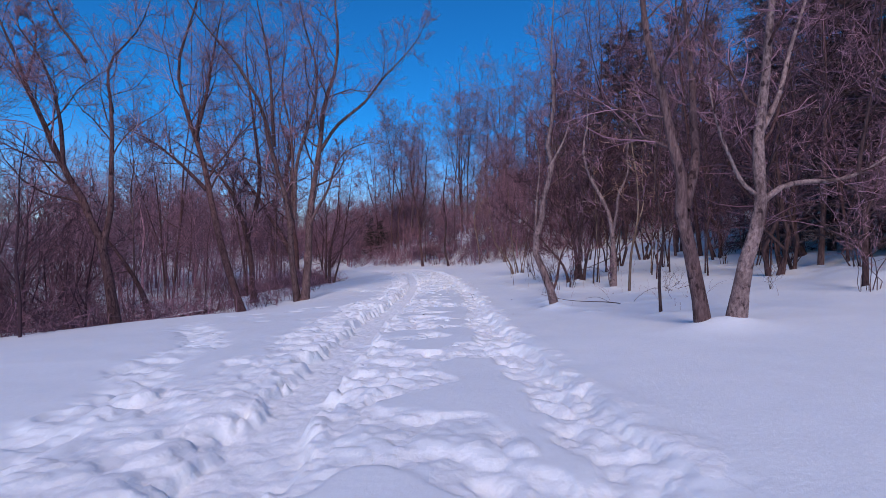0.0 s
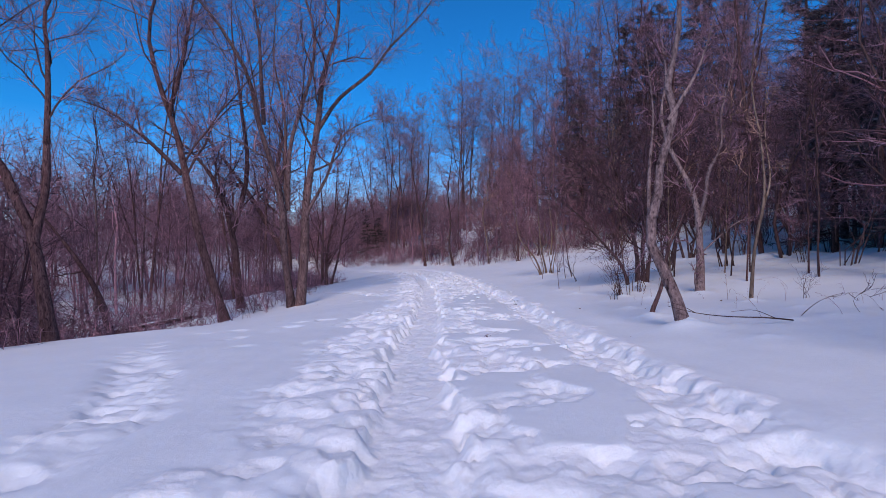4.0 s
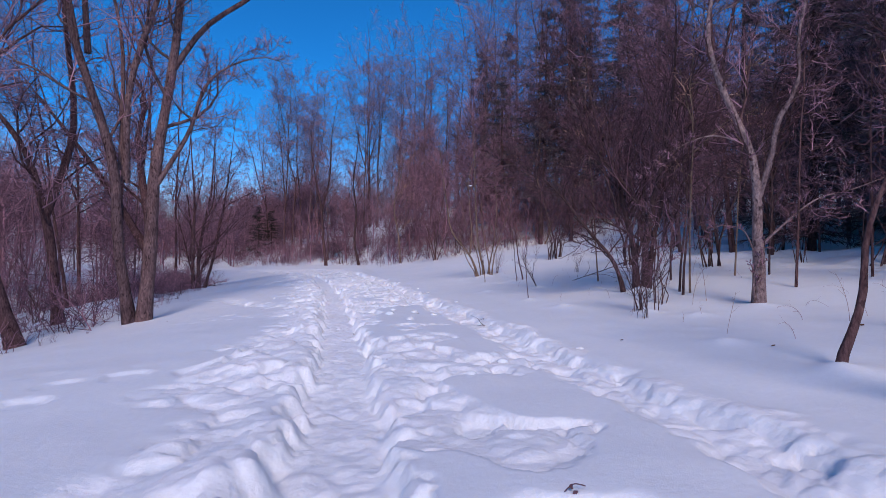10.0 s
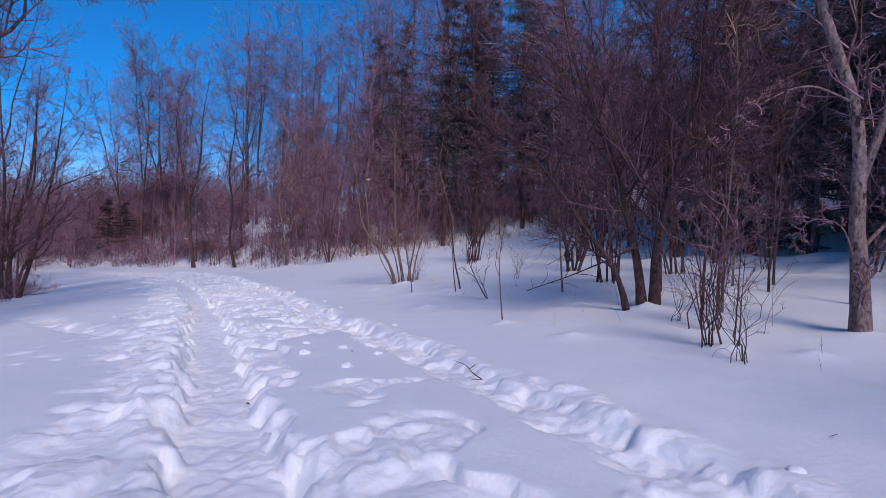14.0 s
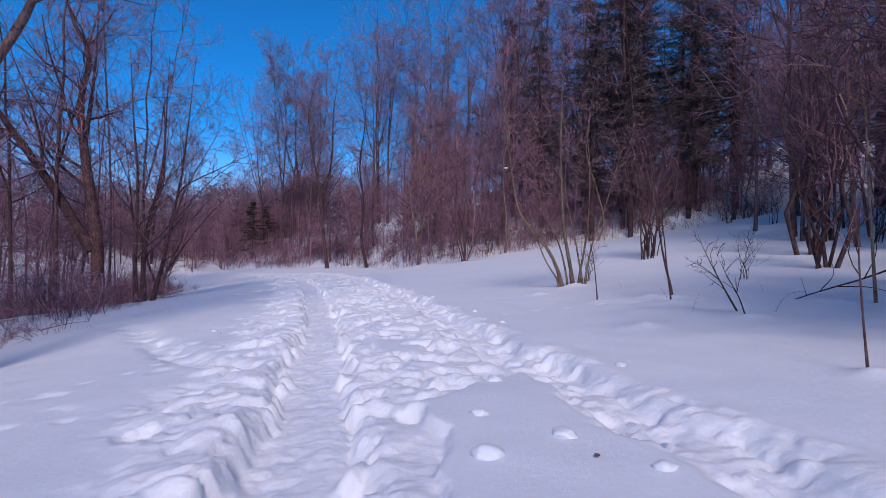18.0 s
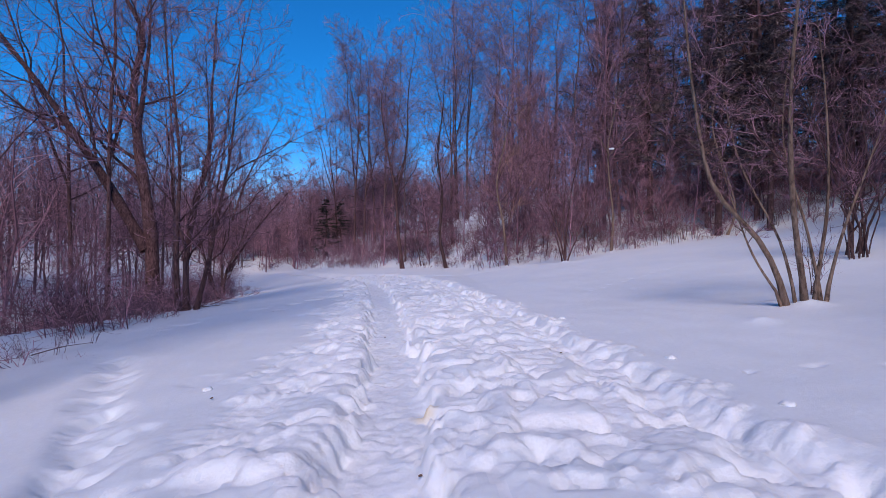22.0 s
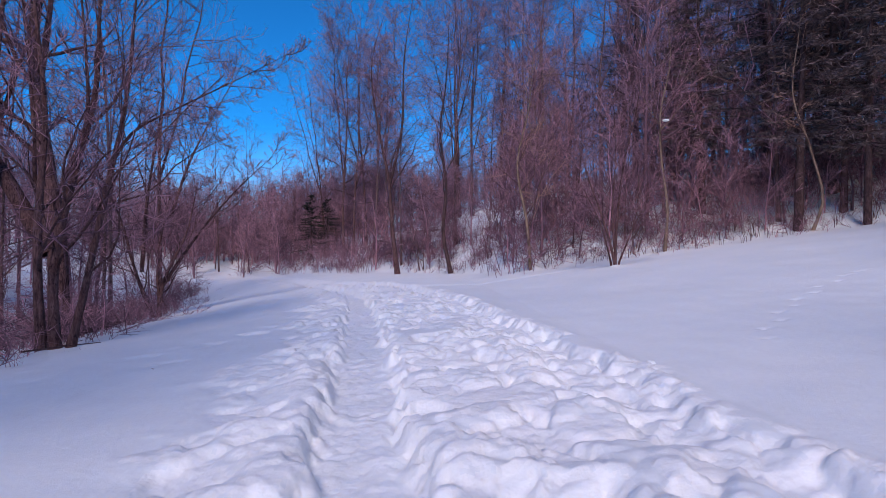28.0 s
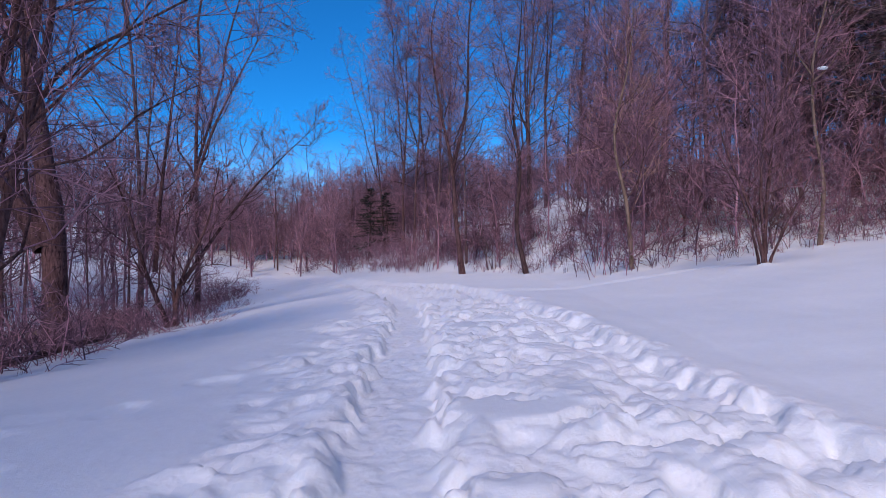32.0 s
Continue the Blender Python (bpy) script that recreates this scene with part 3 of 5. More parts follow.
def pine(seed, tall, r, needles, clear=0.2, width=0.22, boughs=70, sprays=34, label="", name="pine_tree", category="conifer", blade=(0.5, 0.06)):
    """A conifer: straight trunk, whorls of sagging boughs, needle sprays along them."""
    rng = np.random.default_rng(seed)
    root = thing(name, 0, 0, 0, label=label, category=category)
    k = 9
    t = np.linspace(0, 1, k)
    p = np.stack([np.cumsum(rng.normal(size=k)) * 0.02, np.cumsum(rng.normal(size=k)) * 0.02, t * tall], axis=1)
    p[0, 2] = -0.5
    rr = r * (1 - 0.93 * t)
    part("trunk", tubes("trunk", (p[None], rr[None], 8)), BARK_DARK, root)
    s = clear + (0.99 - clear) * np.sort(rng.random(boughs))
    a = rng.uniform(0, 2 * np.pi, boughs)
    length = tall * width * np.clip(1.12 - s, 0.06, 1) * rng.uniform(0.6, 1.15, boughs) * np.minimum(1, 0.55 + 2 * (s - clear))
    u = np.linspace(0, 1, 5)
    rise = 0.35 * s - 0.16
    out = np.stack([np.cos(a)[:, None] * u * length[:, None], np.sin(a)[:, None] * u * length[:, None],
                    (s * tall)[:, None] + length[:, None] * (rise[:, None] * u - 0.16 * u ** 2 + 0.1 * u ** 4)], axis=2)
    out[:, :, :2] += rng.normal(size=(boughs, 5, 2)) * 0.04 * u[None, :, None] * length[:, None, None]
    frame_part = tagged(part("bough_frame", tubes("bough_frame", (out, np.maximum(0.012 * length, 0.01)[:, None] * np.linspace(1, 0.3, 5)[None], 4)), BARK_DARK, root), kind="stuff")
    n = boughs * sprays
    b, f = np.repeat(np.arange(boughs), sprays), rng.uniform(0.15, 1.0, n) * 4
    i = np.minimum(f.astype(int), 3)
    w = (f - i)[:, None]
    at = out[b, i] * (1 - w) + out[b, i + 1] * w
    tan = unit(out[b, i + 1] - out[b, i])
    way = unit(tan * rng.uniform(0.2, 0.9, (n, 1)) + rng.normal(size=(n, 3)) * np.array([0.8, 0.8, 0.35]) + np.array([0, 0, -0.15]))
    ln = blade[0] * rng.uniform(0.6, 1.4, (n, 1)) * (0.7 + 0.3 * np.minimum(length[b][:, None] / 2, 1.4))
    across = unit(np.cross(way, np.array([0, 0, 1.0]) + 0.8 * rng.normal(size=(n, 3)))) * blade[1] * rng.uniform(0.7, 1.4, (n, 1))
    tip, mid = at + way * ln, at + way * ln * 0.45
    v = np.stack([at, mid + across, tip, mid - across], axis=1).reshape(-1, 3)
    tagged(part("needles", mesh_of("needles", v, np.arange(n * 4).reshape(n, 4), True), needles, frame_part), kind="stuff")
    return root


def shrub(seed, tall, stems, r, bark, twig, spread=0.35, mids=5, fines=5, label="", name="shrub", category="shrub", arch=0.0, first=0.32):
    """Many thin stems from one foot, splaying outwards."""
    rng = np.random.default_rng(seed)
    root = thing(name, 0, 0, 0, label=label, category=category)
    k = 7
    t = np.linspace(0, 1, k)
    a = rng.uniform(0, 2 * np.pi, stems)
    lean = rng.uniform(0.15, 1.0, stems) * spread
    ln = tall * rng.uniform(0.55, 1.05, stems)
    foot = rng.normal(size=(stems, 2)) * 0.06 * tall ** 0.5
    out = t[None] ** 1.25 * (lean * ln)[:, None]
    z = t[None] * ln[:, None] * (1 - arch * t[None] ** 2)
    p = np.stack([foot[:, :1] + np.cos(a)[:, None] * out, foot[:, 1:] + np.sin(a)[:, None] * out, z], axis=2)
    p[:, 1:] += rng.normal(size=(stems, k - 1, 3)) * 0.025 * tall
    p[:, 0, 2] = -0.3
    rad = r * rng.uniform(0.6, 1.2, stems)[:, None] * (1 - 0.75 * t[None])
    for q, w in zip(p, rad):
        part("stem", tubes("stem", (q[None], w[None], 5)), bark, root)
    low = 0.003 if tall < 2.6 else 0.0048
    b1, r1 = grow(rng, p, rad, mids, 5, first, (28, 66), 0.45, 0.55, 0.2, 0.26, 1.2 * low, 0.5)
    b2, r2 = grow(rng, b1, r1, (fines + 1) // 2, 3, 0.08, (22, 60), 0.6, 0.7, 0.25, 0.25, low, 0.5)
    b3, r3 = grow(rng, b2, r2, 2, 2, 0.15, (22, 65), 0.6, 0.8, 0.15, 0.25, 0.9 * low)
    part("crown", crown_mesh("crown", (b3, r3), (b1, r1, 3), curved=(b2, r2)), twig, root)
    return root


def bramble(seed, wide, tall, canes, mat, label):
    """A tangle of arching thin canes, joined as one low thicket."""
    rng = np.random.default_rng(seed)
    k = 6
    t = np.linspace(0, 1, k)
    foot = rng.normal(size=(canes, 2)) * wide * 0.38
    a = rng.uniform(0, 2 * np.pi, canes)
    reach, rise = rng.uniform(0.3, 1.3, canes) * tall, rng.uniform(0.5, 1.1, canes) * tall
    fall = rng.uniform(0.2, 1.0, canes)
    z = rise[:, None] * (t[None] * (1 + fall[:, None]) - fall[:, None] * t[None] ** 2.2)
    p = np.stack([foot[:, :1] + np.cos(a)[:, None] * reach[:, None] * t[None], foot[:, 1:] + np.sin(a)[:, None] * reach[:, None] * t[None], z], axis=2)
    p[:, 1:] += rng.normal(size=(canes, k - 1, 3)) * 0.06 * tall
    p[:, 0, 2] = -0.3
    rad = rng.uniform(0.007, 0.016, canes)[:, None] * (1 - 0.6 * t[None])
    b1, r1 = grow(rng, p, rad, 12, 2, 0.08, (30, 75), 0.45, 0.8, 0.1, 0.2, 0.008)
    return tagged(part("brush_thicket", crown_mesh("brush_thicket", (b1, r1), (p, rad, 3)), mat), label, "brush", kind="stuff")


def scatter(rng, count, box, ok, apart):
    """Random places in a box that suit ok(x, y), kept apart."""
    places, tries = [], 0
    while len(places) < count and tries < count * 400:
        tries += 1
        x, y = rng.uniform(box[0], box[1]), rng.uniform(box[2], box[3])
        if ok(x, y) and all((x - a) ** 2 + (y - b) ** 2 > apart * apart for a, b in places):
            places.append((x, y))
    return places


def plant(rng, kinds, places, sizes=(0.8, 1.2), lean=3.0, sink=0.05):
    """Sets copies of the given plants at places; each kind's own first plant is used as well."""
    xy = np.array(places)
    zs = surface(xy[:, 0], xy[:, 1])
    for (x, y), z in zip(places, zs):
        i = int(rng.integers(len(kinds)))
        s = rng.uniform(*sizes)
        m = pose(x, y, z - sink, rng.normal() * lean, rng.normal() * lean, rng.uniform(0, 360)) @ Matrix.Diagonal((s, s, s * rng.uniform(0.9, 1.1), 1))
        if kinds[i]["fresh"]:
            kinds[i]["fresh"] = False
            kinds[i]["ob"].matrix_basis = m
        else:
            copy_thing(kinds[i]["ob"], m)


def kinds_of(*obs):
    return [{"ob": o, "fresh": True} for o in obs]


# ---- the trees along the walk ----
hero_tree("tree", -10.97, 18.23, 0, [
    [(0, 0), (-0.13, 1.0), (-0.34, 1.97), (-0.55, 2.8), (-0.91, 3.5), (-1.25, 4.4), (-1.7, 5.2), (-2.0, 6.05), (-2.5, 7.2), (-3.0, 8.2), (-3.5, 9.3), (-3.8, 9.85), (-4.6, 12.0)],
    [(-0.52, 2.7), (-0.42, 4.1), (-0.46, 5.2), (-0.5, 6.6), (-0.76, 8.0), (-1.04, 9.0), (-0.9, 9.7), (-0.4, 10.3), (-0.1, 10.9), (0.3, 12.2)],
    [(-1.75, 5.4), (-1.6, 7.05), (-2.0, 8.6), (-2.4, 9.3), (-2.7, 9.7), (-3.2, 10.6)],
    [(-1.04, 8.9), (-1.5, 9.6), (-2.0, 10.3), (-2.24, 10.9), (-2.6, 12.2)],
    [(-3.0, 8.2), (-2.8, 9.3), (-2.8, 10.0), (-3.2, 10.9)]], (0.22, 0.15, 0.1, 0.075, 0.07), BARK_BROWN, TWIG, 11, 14, 0.34, (8, 8),
    "bare brown tree forking above its curved leaning trunk", "trees on the bank", fat=0.0052, seeds=420)
hero_tree("leaning_snag", -12.8, 24.0, 0, [[(0, 0), (-0.62, 1.75), (-1.87, 3.75), (-3.0, 5.24)]], (0.2,), BARK_BROWN, TWIG, 12, 5, 0.3, (4, 4),
          "dead leaning trunk with snow along its upper side", "trees on the bank", snowy=(0,))
hero_tree("tree", -10.4, 28.2, 0, [
    [(0, 0), (-0.5, 1.44), (-0.94, 2.96), (-1.26, 4.5), (-1.58, 5.8), (-1.9, 7.1), (-2.23, 8.4), (-2.55, 9.3), (-2.87, 10.5), (-3.2, 11.9), (-3.3, 13.0), (-3.1, 14.2), (-2.8, 15.3), (-2.4, 16.2), (-2.2, 19.0)],
    [(-1.9, 6.5), (-3.4, 8.0), (-5.0, 9.2), (-6.6, 9.8)], [(-2.5, 9.2), (-1.9, 11.5), (-1.7, 14.0), (-1.2, 17.0)]],
    (0.27, 0.14, 0.15), BARK_BROWN, TWIG, 13, 16, 0.34, (8, 8), "tall bare tree with a slanting brown trunk on the bank", "trees on the bank", fat=0.0052, seeds=300)
hero_tree("tree", -11.3, 32.6, 0, [
    [(0, 0), (-0.41, 3.97), (-1.42, 6.68), (-2.44, 8.04), (-5.16, 10.08)], [(-0.41, 3.97), (-0.07, 7.02), (-0.75, 11.43), (-1.76, 16.18), (-2.1, 19.57)]],
    (0.27, 0.2), BARK_BROWN, TWIG, 14, 12, 0.36, (8, 8), "bare forked brown tree among others on the bank", "trees on the bank")
hero_tree("tree", -7.61, 29.08, 0, [
    [(0.2, 0.0), (0.45, 2.66), (0.45, 4.4), (0.73, 6.7), (1.06, 8.5), (1.3, 10.7), (1.75, 12.1), (1.97, 14.1), (1.85, 16.1), (2.0, 19.0)],
    [(-0.15, 0.0), (-0.4, 2.66), (-0.5, 4.7), (-0.94, 6.5), (-1.4, 8.3), (-1.7, 10.1), (-2.4, 11.4), (-3.1, 12.5), (-4.0, 13.6), (-5.1, 15.0), (-6.0, 16.8)],
    [(0.45, 4.2), (1.42, 6.0), (2.2, 7.8), (3.0, 8.3), (3.8, 8.5), (4.6, 8.3)],
    [(1.0, 8.0), (1.85, 9.4), (3.4, 10.9), (4.3, 12.3), (5.1, 13.2), (6.2, 14.6), (7.0, 16.5)],
    [(-0.35, 4.4), (-0.06, 7.6), (0.27, 8.5), (0.97, 10.5), (1.06, 12.1), (0.5, 14.3), (0.27, 16.1), (0.3, 18.5)],
    [(-1.4, 8.3), (-1.5, 10.3), (-1.7, 12.5), (-2.06, 14.8), (-2.3, 16.1), (-2.4, 18.5)],
    [(-0.5, 4.8), (-0.6, 9.3), (-1.1, 11.3), (-1.1, 14.0), (-1.3, 17.0)],
    [(-0.3, 0.1), (-0.6, 1.75), (-0.85, 3.6), (-1.2, 5.1), (-1.9, 6.7), (-2.6, 8.6)]], (0.29, 0.24, 0.12, 0.13, 0.15, 0.13, 0.1, 0.1), BARK_GREY, TWIG, 15, 13, 0.3, (8, 8),
    "large grey-barked tree with several stems from one broad foot", "trees on the bank", mound=0.12, fat=0.0052, seeds=300)
# darker bark than the next tree's: this trunk's shade is put into its colour
hero_tree("tree", 3.84, 7.95, 0, [
    [(0, 0), (-0.09, 0.45), (-0.19, 0.88), (-0.28, 1.24), (-0.38, 1.55), (-0.43, 1.85), (-0.4, 2.2), (-0.49, 2.64), (-0.55, 3.0), (-0.6, 3.43), (-0.67, 3.73), (-0.77, 4.1), (-0.82, 4.46), (-0.9, 5.5), (-1.1, 7.5)],
    [(-0.37, 1.75), (-0.19, 2.2), (-0.07, 2.58), (-0.03, 2.88), (0.02, 3.3), (0.12, 3.9), (0.15, 4.4), (0.2, 5.5), (0.3, 6.9)]], (0.14, 0.1), BARK_GREY, TWIG, 16, 8, 0.3, (6, 5),
    "slim grey tree forking low with peeling bark", "trees by the path", mound=0.07)
hero_tree("tree", 4.17, 7.78, 0, [
    [(0, 0), (0.09, 0.47), (0.15, 0.9), (0.27, 1.3), (0.36, 1.72), (0.38, 2.08), (0.36, 2.37), (0.42, 2.8), (0.5, 3.27), (0.55, 3.68), (0.58, 4.1), (0.6, 4.45), (0.65, 5.6), (0.7, 7.6)],
    [(0.37, 1.72), (0.63, 1.93), (0.98, 2.02), (1.34, 2.03), (1.87, 2.2), (2.2, 2.43), (2.9, 2.9)], [(0.44, 2.75), (0.75, 3.3), (0.95, 3.96), (1.25, 4.93), (1.6, 6.46)],
    [(0.36, 1.8), (0.15, 1.95), (-0.1, 2.4), (-0.35, 3.1), (-0.5, 4.0)]], (0.155, 0.06, 0.06, 0.045), BARK_ASH, TWIG, 17, 9, 0.3, (6, 5),
    "slim pale grey tree leaning out of the snow", "trees by the path", mound=0.11)
hero_tree("tree", 2.72, 13.0, -5, [
    [(0, 0), (-0.31, 0.88), (-0.5, 1.41), (-0.33, 2.08), (-0.26, 2.76), (-0.06, 3.36), (-0.2, 4.03), (-0.08, 4.49), (-0.12, 5.99), (-0.05, 7.5)],
    [(-0.44, 1.38), (-0.46, 2.0), (-0.42, 2.7), (-0.36, 3.3), (-0.5, 4.6)], [(-0.15, 3.36), (0.19, 4.03), (0.41, 4.94)]],
    (0.13, 0.06, 0.05), BARK_ASH, TWIG, 18, 7, 0.24, (5, 5), "crooked grey tree leaning from a small snow mound", "trees by the path", mound=0.15, back=0.22)
hero_tree("leaning_pole", 2.84, 14.8, -10, [[(0, 0), (0.25, 0.68), (0.35, 1.24), (0.66, 2.0), (0.88, 2.7), (0.95, 3.27)]], (0.058,), BARK_BROWN, TWIG, 19, 3, 0.2, (3, 3),
          "thin dead brown pole stuck slanting in snow", "trees by the path", "dead branch")
hero_tree("tree", 6.06, 19.35, -11, [
    [(0, 0), (0.03, 0.77), (0.01, 1.46), (-0.04, 2.14), (-0.16, 2.7), (-0.38, 3.2), (-0.6, 3.6), (-0.8, 4.0), (-0.95, 4.45), (-1.04, 5.06), (-0.9, 5.75), (-1.0, 7.6)],
    [(-0.02, 1.95), (0.12, 2.84), (0.15, 3.4), (0.34, 3.75), (0.46, 4.2), (0.42, 4.7), (0.7, 6.0), (0.9, 7.2)], [(0.02, 1.1), (0.4, 1.5), (0.95, 2.0), (1.6, 2.2), (2.3, 2.5)],
    [(-0.05, 0), (-0.16, 0.45), (-0.12, 0.85), (0.0, 1.25)], [(-0.02, 0.95), (-0.3, 1.45), (-0.75, 1.5), (-1.1, 1.1)],
    [(-0.3, 3.0), (-0.9, 3.15), (-1.6, 2.9), (-2.2, 2.4)]], (0.145, 0.08, 0.035, 0.045, 0.02, 0.022), BARK_ASH, TWIG, 20, 8, 0.24, (6, 5),
    "pale brown tree forking above head height beside the path", "trees by the path")
hero_tree("tree", 5.6, 22.6, -13, [
    [(-0.33, -0.05), (-0.62, 0.72), (-1.17, 1.37), (-1.97, 2.32), (-2.56, 2.84), (-3.2, 3.2)],
    [(-0.04, 0.0), (-0.04, 1.01), (-0.22, 1.96), (-0.44, 3.05), (-0.73, 4.15), (-0.88, 5.61), (-0.9, 7.0)],
    [(0.15, 0.0), (0.07, 1.08), (0.15, 2.32), (0.33, 3.42), (0.44, 4.88), (0.3, 7.2)],
    [(0.23, 0.1), (0.4, 1.08), (0.66, 2.1), (0.88, 3.42), (1.02, 4.88), (1.3, 6.4)],
    [(-0.3, 2.4), (-0.9, 3.2), (-1.8, 4.0), (-2.6, 4.5)], [(0.3, 2.9), (1.2, 3.3), (2.2, 3.9), (3.0, 4.0)]],
    (0.075, 0.11, 0.1, 0.085, 0.05, 0.05), BARK_DARK, TWIG_DARK, 21, 21, 0.42, (8, 7),
    "black-barked tree with several stems and a dense dark crown", "trees by the path", limb_start=0.15, mound=0.12)
hero_tree("tree", -13.68, 50.33, -3, [
    [(0.08, 0), (0, 3.51), (-0.58, 8.29), (-0.85, 10.95), (-0.45, 13.07), (-1.25, 14.93), (-1.65, 17.59)],
    [(-0.18, 2.97), (-2.18, 6.43), (-3.77, 9.08), (-5.38, 11.21), (-6.96, 13.35), (-8.03, 14.92)],
    [(-0.58, 8.29), (-0.32, 10.95), (-0.11, 13.35), (0.08, 16.01)],
    [(-0.8, 9.88), (-2.18, 10.42), (-4.84, 10.69)],
    [(-3.77, 9.08), (-4.84, 8.43), (-6.43, 8.43)]], (0.483, 0.378, 0.179, 0.126, 0.116), BARK_BROWN, TWIG, 22, 12, 0.36, (8, 8),
    "large bare tree with a long slanting limb from its trunk", "trees on the bank", fat=0.0052, seeds=400, snowy=(1,))
hero_tree("large_shrub", 4.5, 32.3, -3, [
    [(-0.28, 0.05), (-0.64, 0.87), (-1.36, 1.79), (-1.61, 3.08), (-1.84, 4.55), (-2.02, 5.84)], [(-0.02, 0.1), (-0.35, 1.42), (-0.51, 3.08), (-0.69, 4.92), (-0.83, 6.2)],
    [(0.28, 0.1), (0.37, 0.97), (0.74, 2.16), (1.1, 3.81)], [(-0.37, 0.1), (-0.74, 0.69), (-1.0, 1.5), (-1.2, 2.6)], [(0.23, 0.1), (0.09, 1.06), (-0.09, 2.62), (0.09, 4.18)],
    [(0.1, 0.05), (0.4, 1.5), (0.55, 3.2), (0.3, 5.0)], [(-0.15, 0.05), (-0.3, 0.9), (-0.75, 2.2), (-1.0, 4.0)]],
    (0.062, 0.066, 0.038, 0.03, 0.038, 0.042, 0.034), BARK_PALE, TWIG, 24, 11, 0.24, (6, 5), "tall many-stemmed shrub with brown stems and fine twigs", "", "shrub", limb_start=0.32, fat=0.0028)
hero_tree("sapling", 4.9, 28.7, -10, [[(0, 0), (-0.2, 0.81), (-0.31, 1.84), (-0.68, 3.05), (-0.91, 4.35), (-1.02, 5.56)]], (0.032,), BARK_BROWN, TWIG, 25, 9, 0.2, (3, 3),
          "thin bare sapling standing alone in the snow", "saplings in the snow", "sapling", mound=0.04)
hero_tree("sapling", 4.6, 26.6, -10, [[(0, 0), (-0.32, 0.57), (-0.53, 1.03), (-0.64, 1.32)], [(-0.32, 0.57), (-0.55, 0.75), (-0.82, 0.89)]], (0.022, 0.012), BARK_DARK, TWIG, 26, 5, 0.3, (3, 2),
          "small forked sapling poking out of the snow", "saplings in the snow", "sapling", mound=0.03)
hero_tree("sapling", 3.7, 29.4, -10, [[(0, 0), (-0.1, 1.0), (-0.22, 1.49), (-0.25, 2.1)]], (0.018,), BARK_BROWN, TWIG, 27, 6, 0.25, (3, 2),
          "small bare sapling with thin side twigs", "saplings in the snow", "sapling", mound=0.03)
hero_tree("tree", -9.0, 42.6, -3, [
    [(-0.14, 0), (-0.17, 1.3), (-0.14, 3.1), (-0.17, 4.8), (-0.3, 7.2), (-0.4, 10.0)], [(0.12, 0.05), (0.12, 1.9), (0.35, 3.9), (0.58, 5.4), (0.7, 7.2), (0.8, 10.0)],
    [(0.4, 0.1), (0.64, 0.9), (0.93, 1.9), (1.17, 3.3), (1.46, 5.4), (1.7, 7.2), (2.0, 9.8)], [(1.1, 3.2), (1.4, 4.7), (2.3, 5.3), (3.1, 5.75), (4.1, 6.3), (4.8, 6.7)],
    [(0.15, 2.2), (-0.3, 3.4), (-0.6, 5.0), (-0.9, 7.4)], [(0.3, 3.6), (0.8, 4.6), (1.0, 6.2), (1.2, 8.6)]],
    (0.135, 0.145, 0.11, 0.05, 0.07, 0.07), BARK_BROWN, TWIG, 28, 11, 0.32, (7, 7),
    "clump of crooked brown trunks at the edge of the bank", "trees on the bank", limb_start=0.15, fat=0.005, seeds=300)
hero_tree("tree", -11.0, 51.8, 2, [
    [(0, 0), (0.29, 1.43), (1.05, 3.33), (1.43, 5.23)], [(-0.1, 0), (-0.48, 1.81), (-0.86, 3.71), (-1.62, 6.18)], [(0.1, 0.1), (0.1, 2.19), (0.48, 4.66)],
    [(0.3, 1.4), (1.5, 3.6), (2.8, 5.3), (4.2, 6.7)], [(0.45, 3.9), (1.2, 6.0), (2.3, 8.0), (3.2, 9.8)], [(-0.5, 1.8), (-0.4, 4.5), (0.2, 7.5), (0.4, 10.5)]],
    (0.11, 0.1, 0.09, 0.09, 0.08, 0.1), BARK_BROWN, TWIG, 29, 15, 0.38, (7, 7), "low spreading brown tree over brush on the bank", "trees on the bank", limb_start=0.15, fat=0.005, seeds=200)
hero_tree("large_shrub", 5.7, 49.9, -3, [
    [(0.04, 0), (-0.3, 1.36), (-0.8, 2.95), (-1.4, 4.75)], [(0, 0), (0.1, 1.75), (0.4, 3.75), (0.8, 5.74), (1.0, 7.54)], [(-0.1, 0.06), (-0.6, 1.56), (-1.6, 3.35)],
    [(0.1, 0.06), (0.7, 1.75), (1.4, 3.35)], [(0.05, 0), (-0.1, 2.0), (0.0, 4.0), (-0.2, 6.0)]], (0.07, 0.07, 0.05, 0.05, 0.06), BARK_BROWN, TWIG, 30, 12, 0.36, (6, 5),
    "tall grey-brown shrub of splayed stems before the wood", "", "shrub", limb_start=0.2)
hero_tree("tree", 0.65, 60.0, -3, [[(0, 0), (-0.45, 2.03), (-0.3, 4.76), (-0.61, 7.79), (-0.3, 10.2), (-0.1, 14)]], (0.15,), BARK_DARK, TWIG, 31, 16, 0.3, (6, 5),
          "dark slender tree at the foot of the far bank", "trees at the far bank")
hero_tree("tree", -2.35, 62.3, -3, [[(0.06, 0), (-0.26, 2.74), (-0.42, 5.32), (-1.06, 8.54), (-1.39, 12.4), (-0.74, 15)], [(-0.4, 5.2), (0.3, 8.0), (0.6, 12.0), (1.2, 15.5)]], (0.18, 0.12), BARK_BROWN, TWIG, 32, 16, 0.3, (6, 5),
          "tall bare tree at the foot of the far bank", "trees at the far bank")
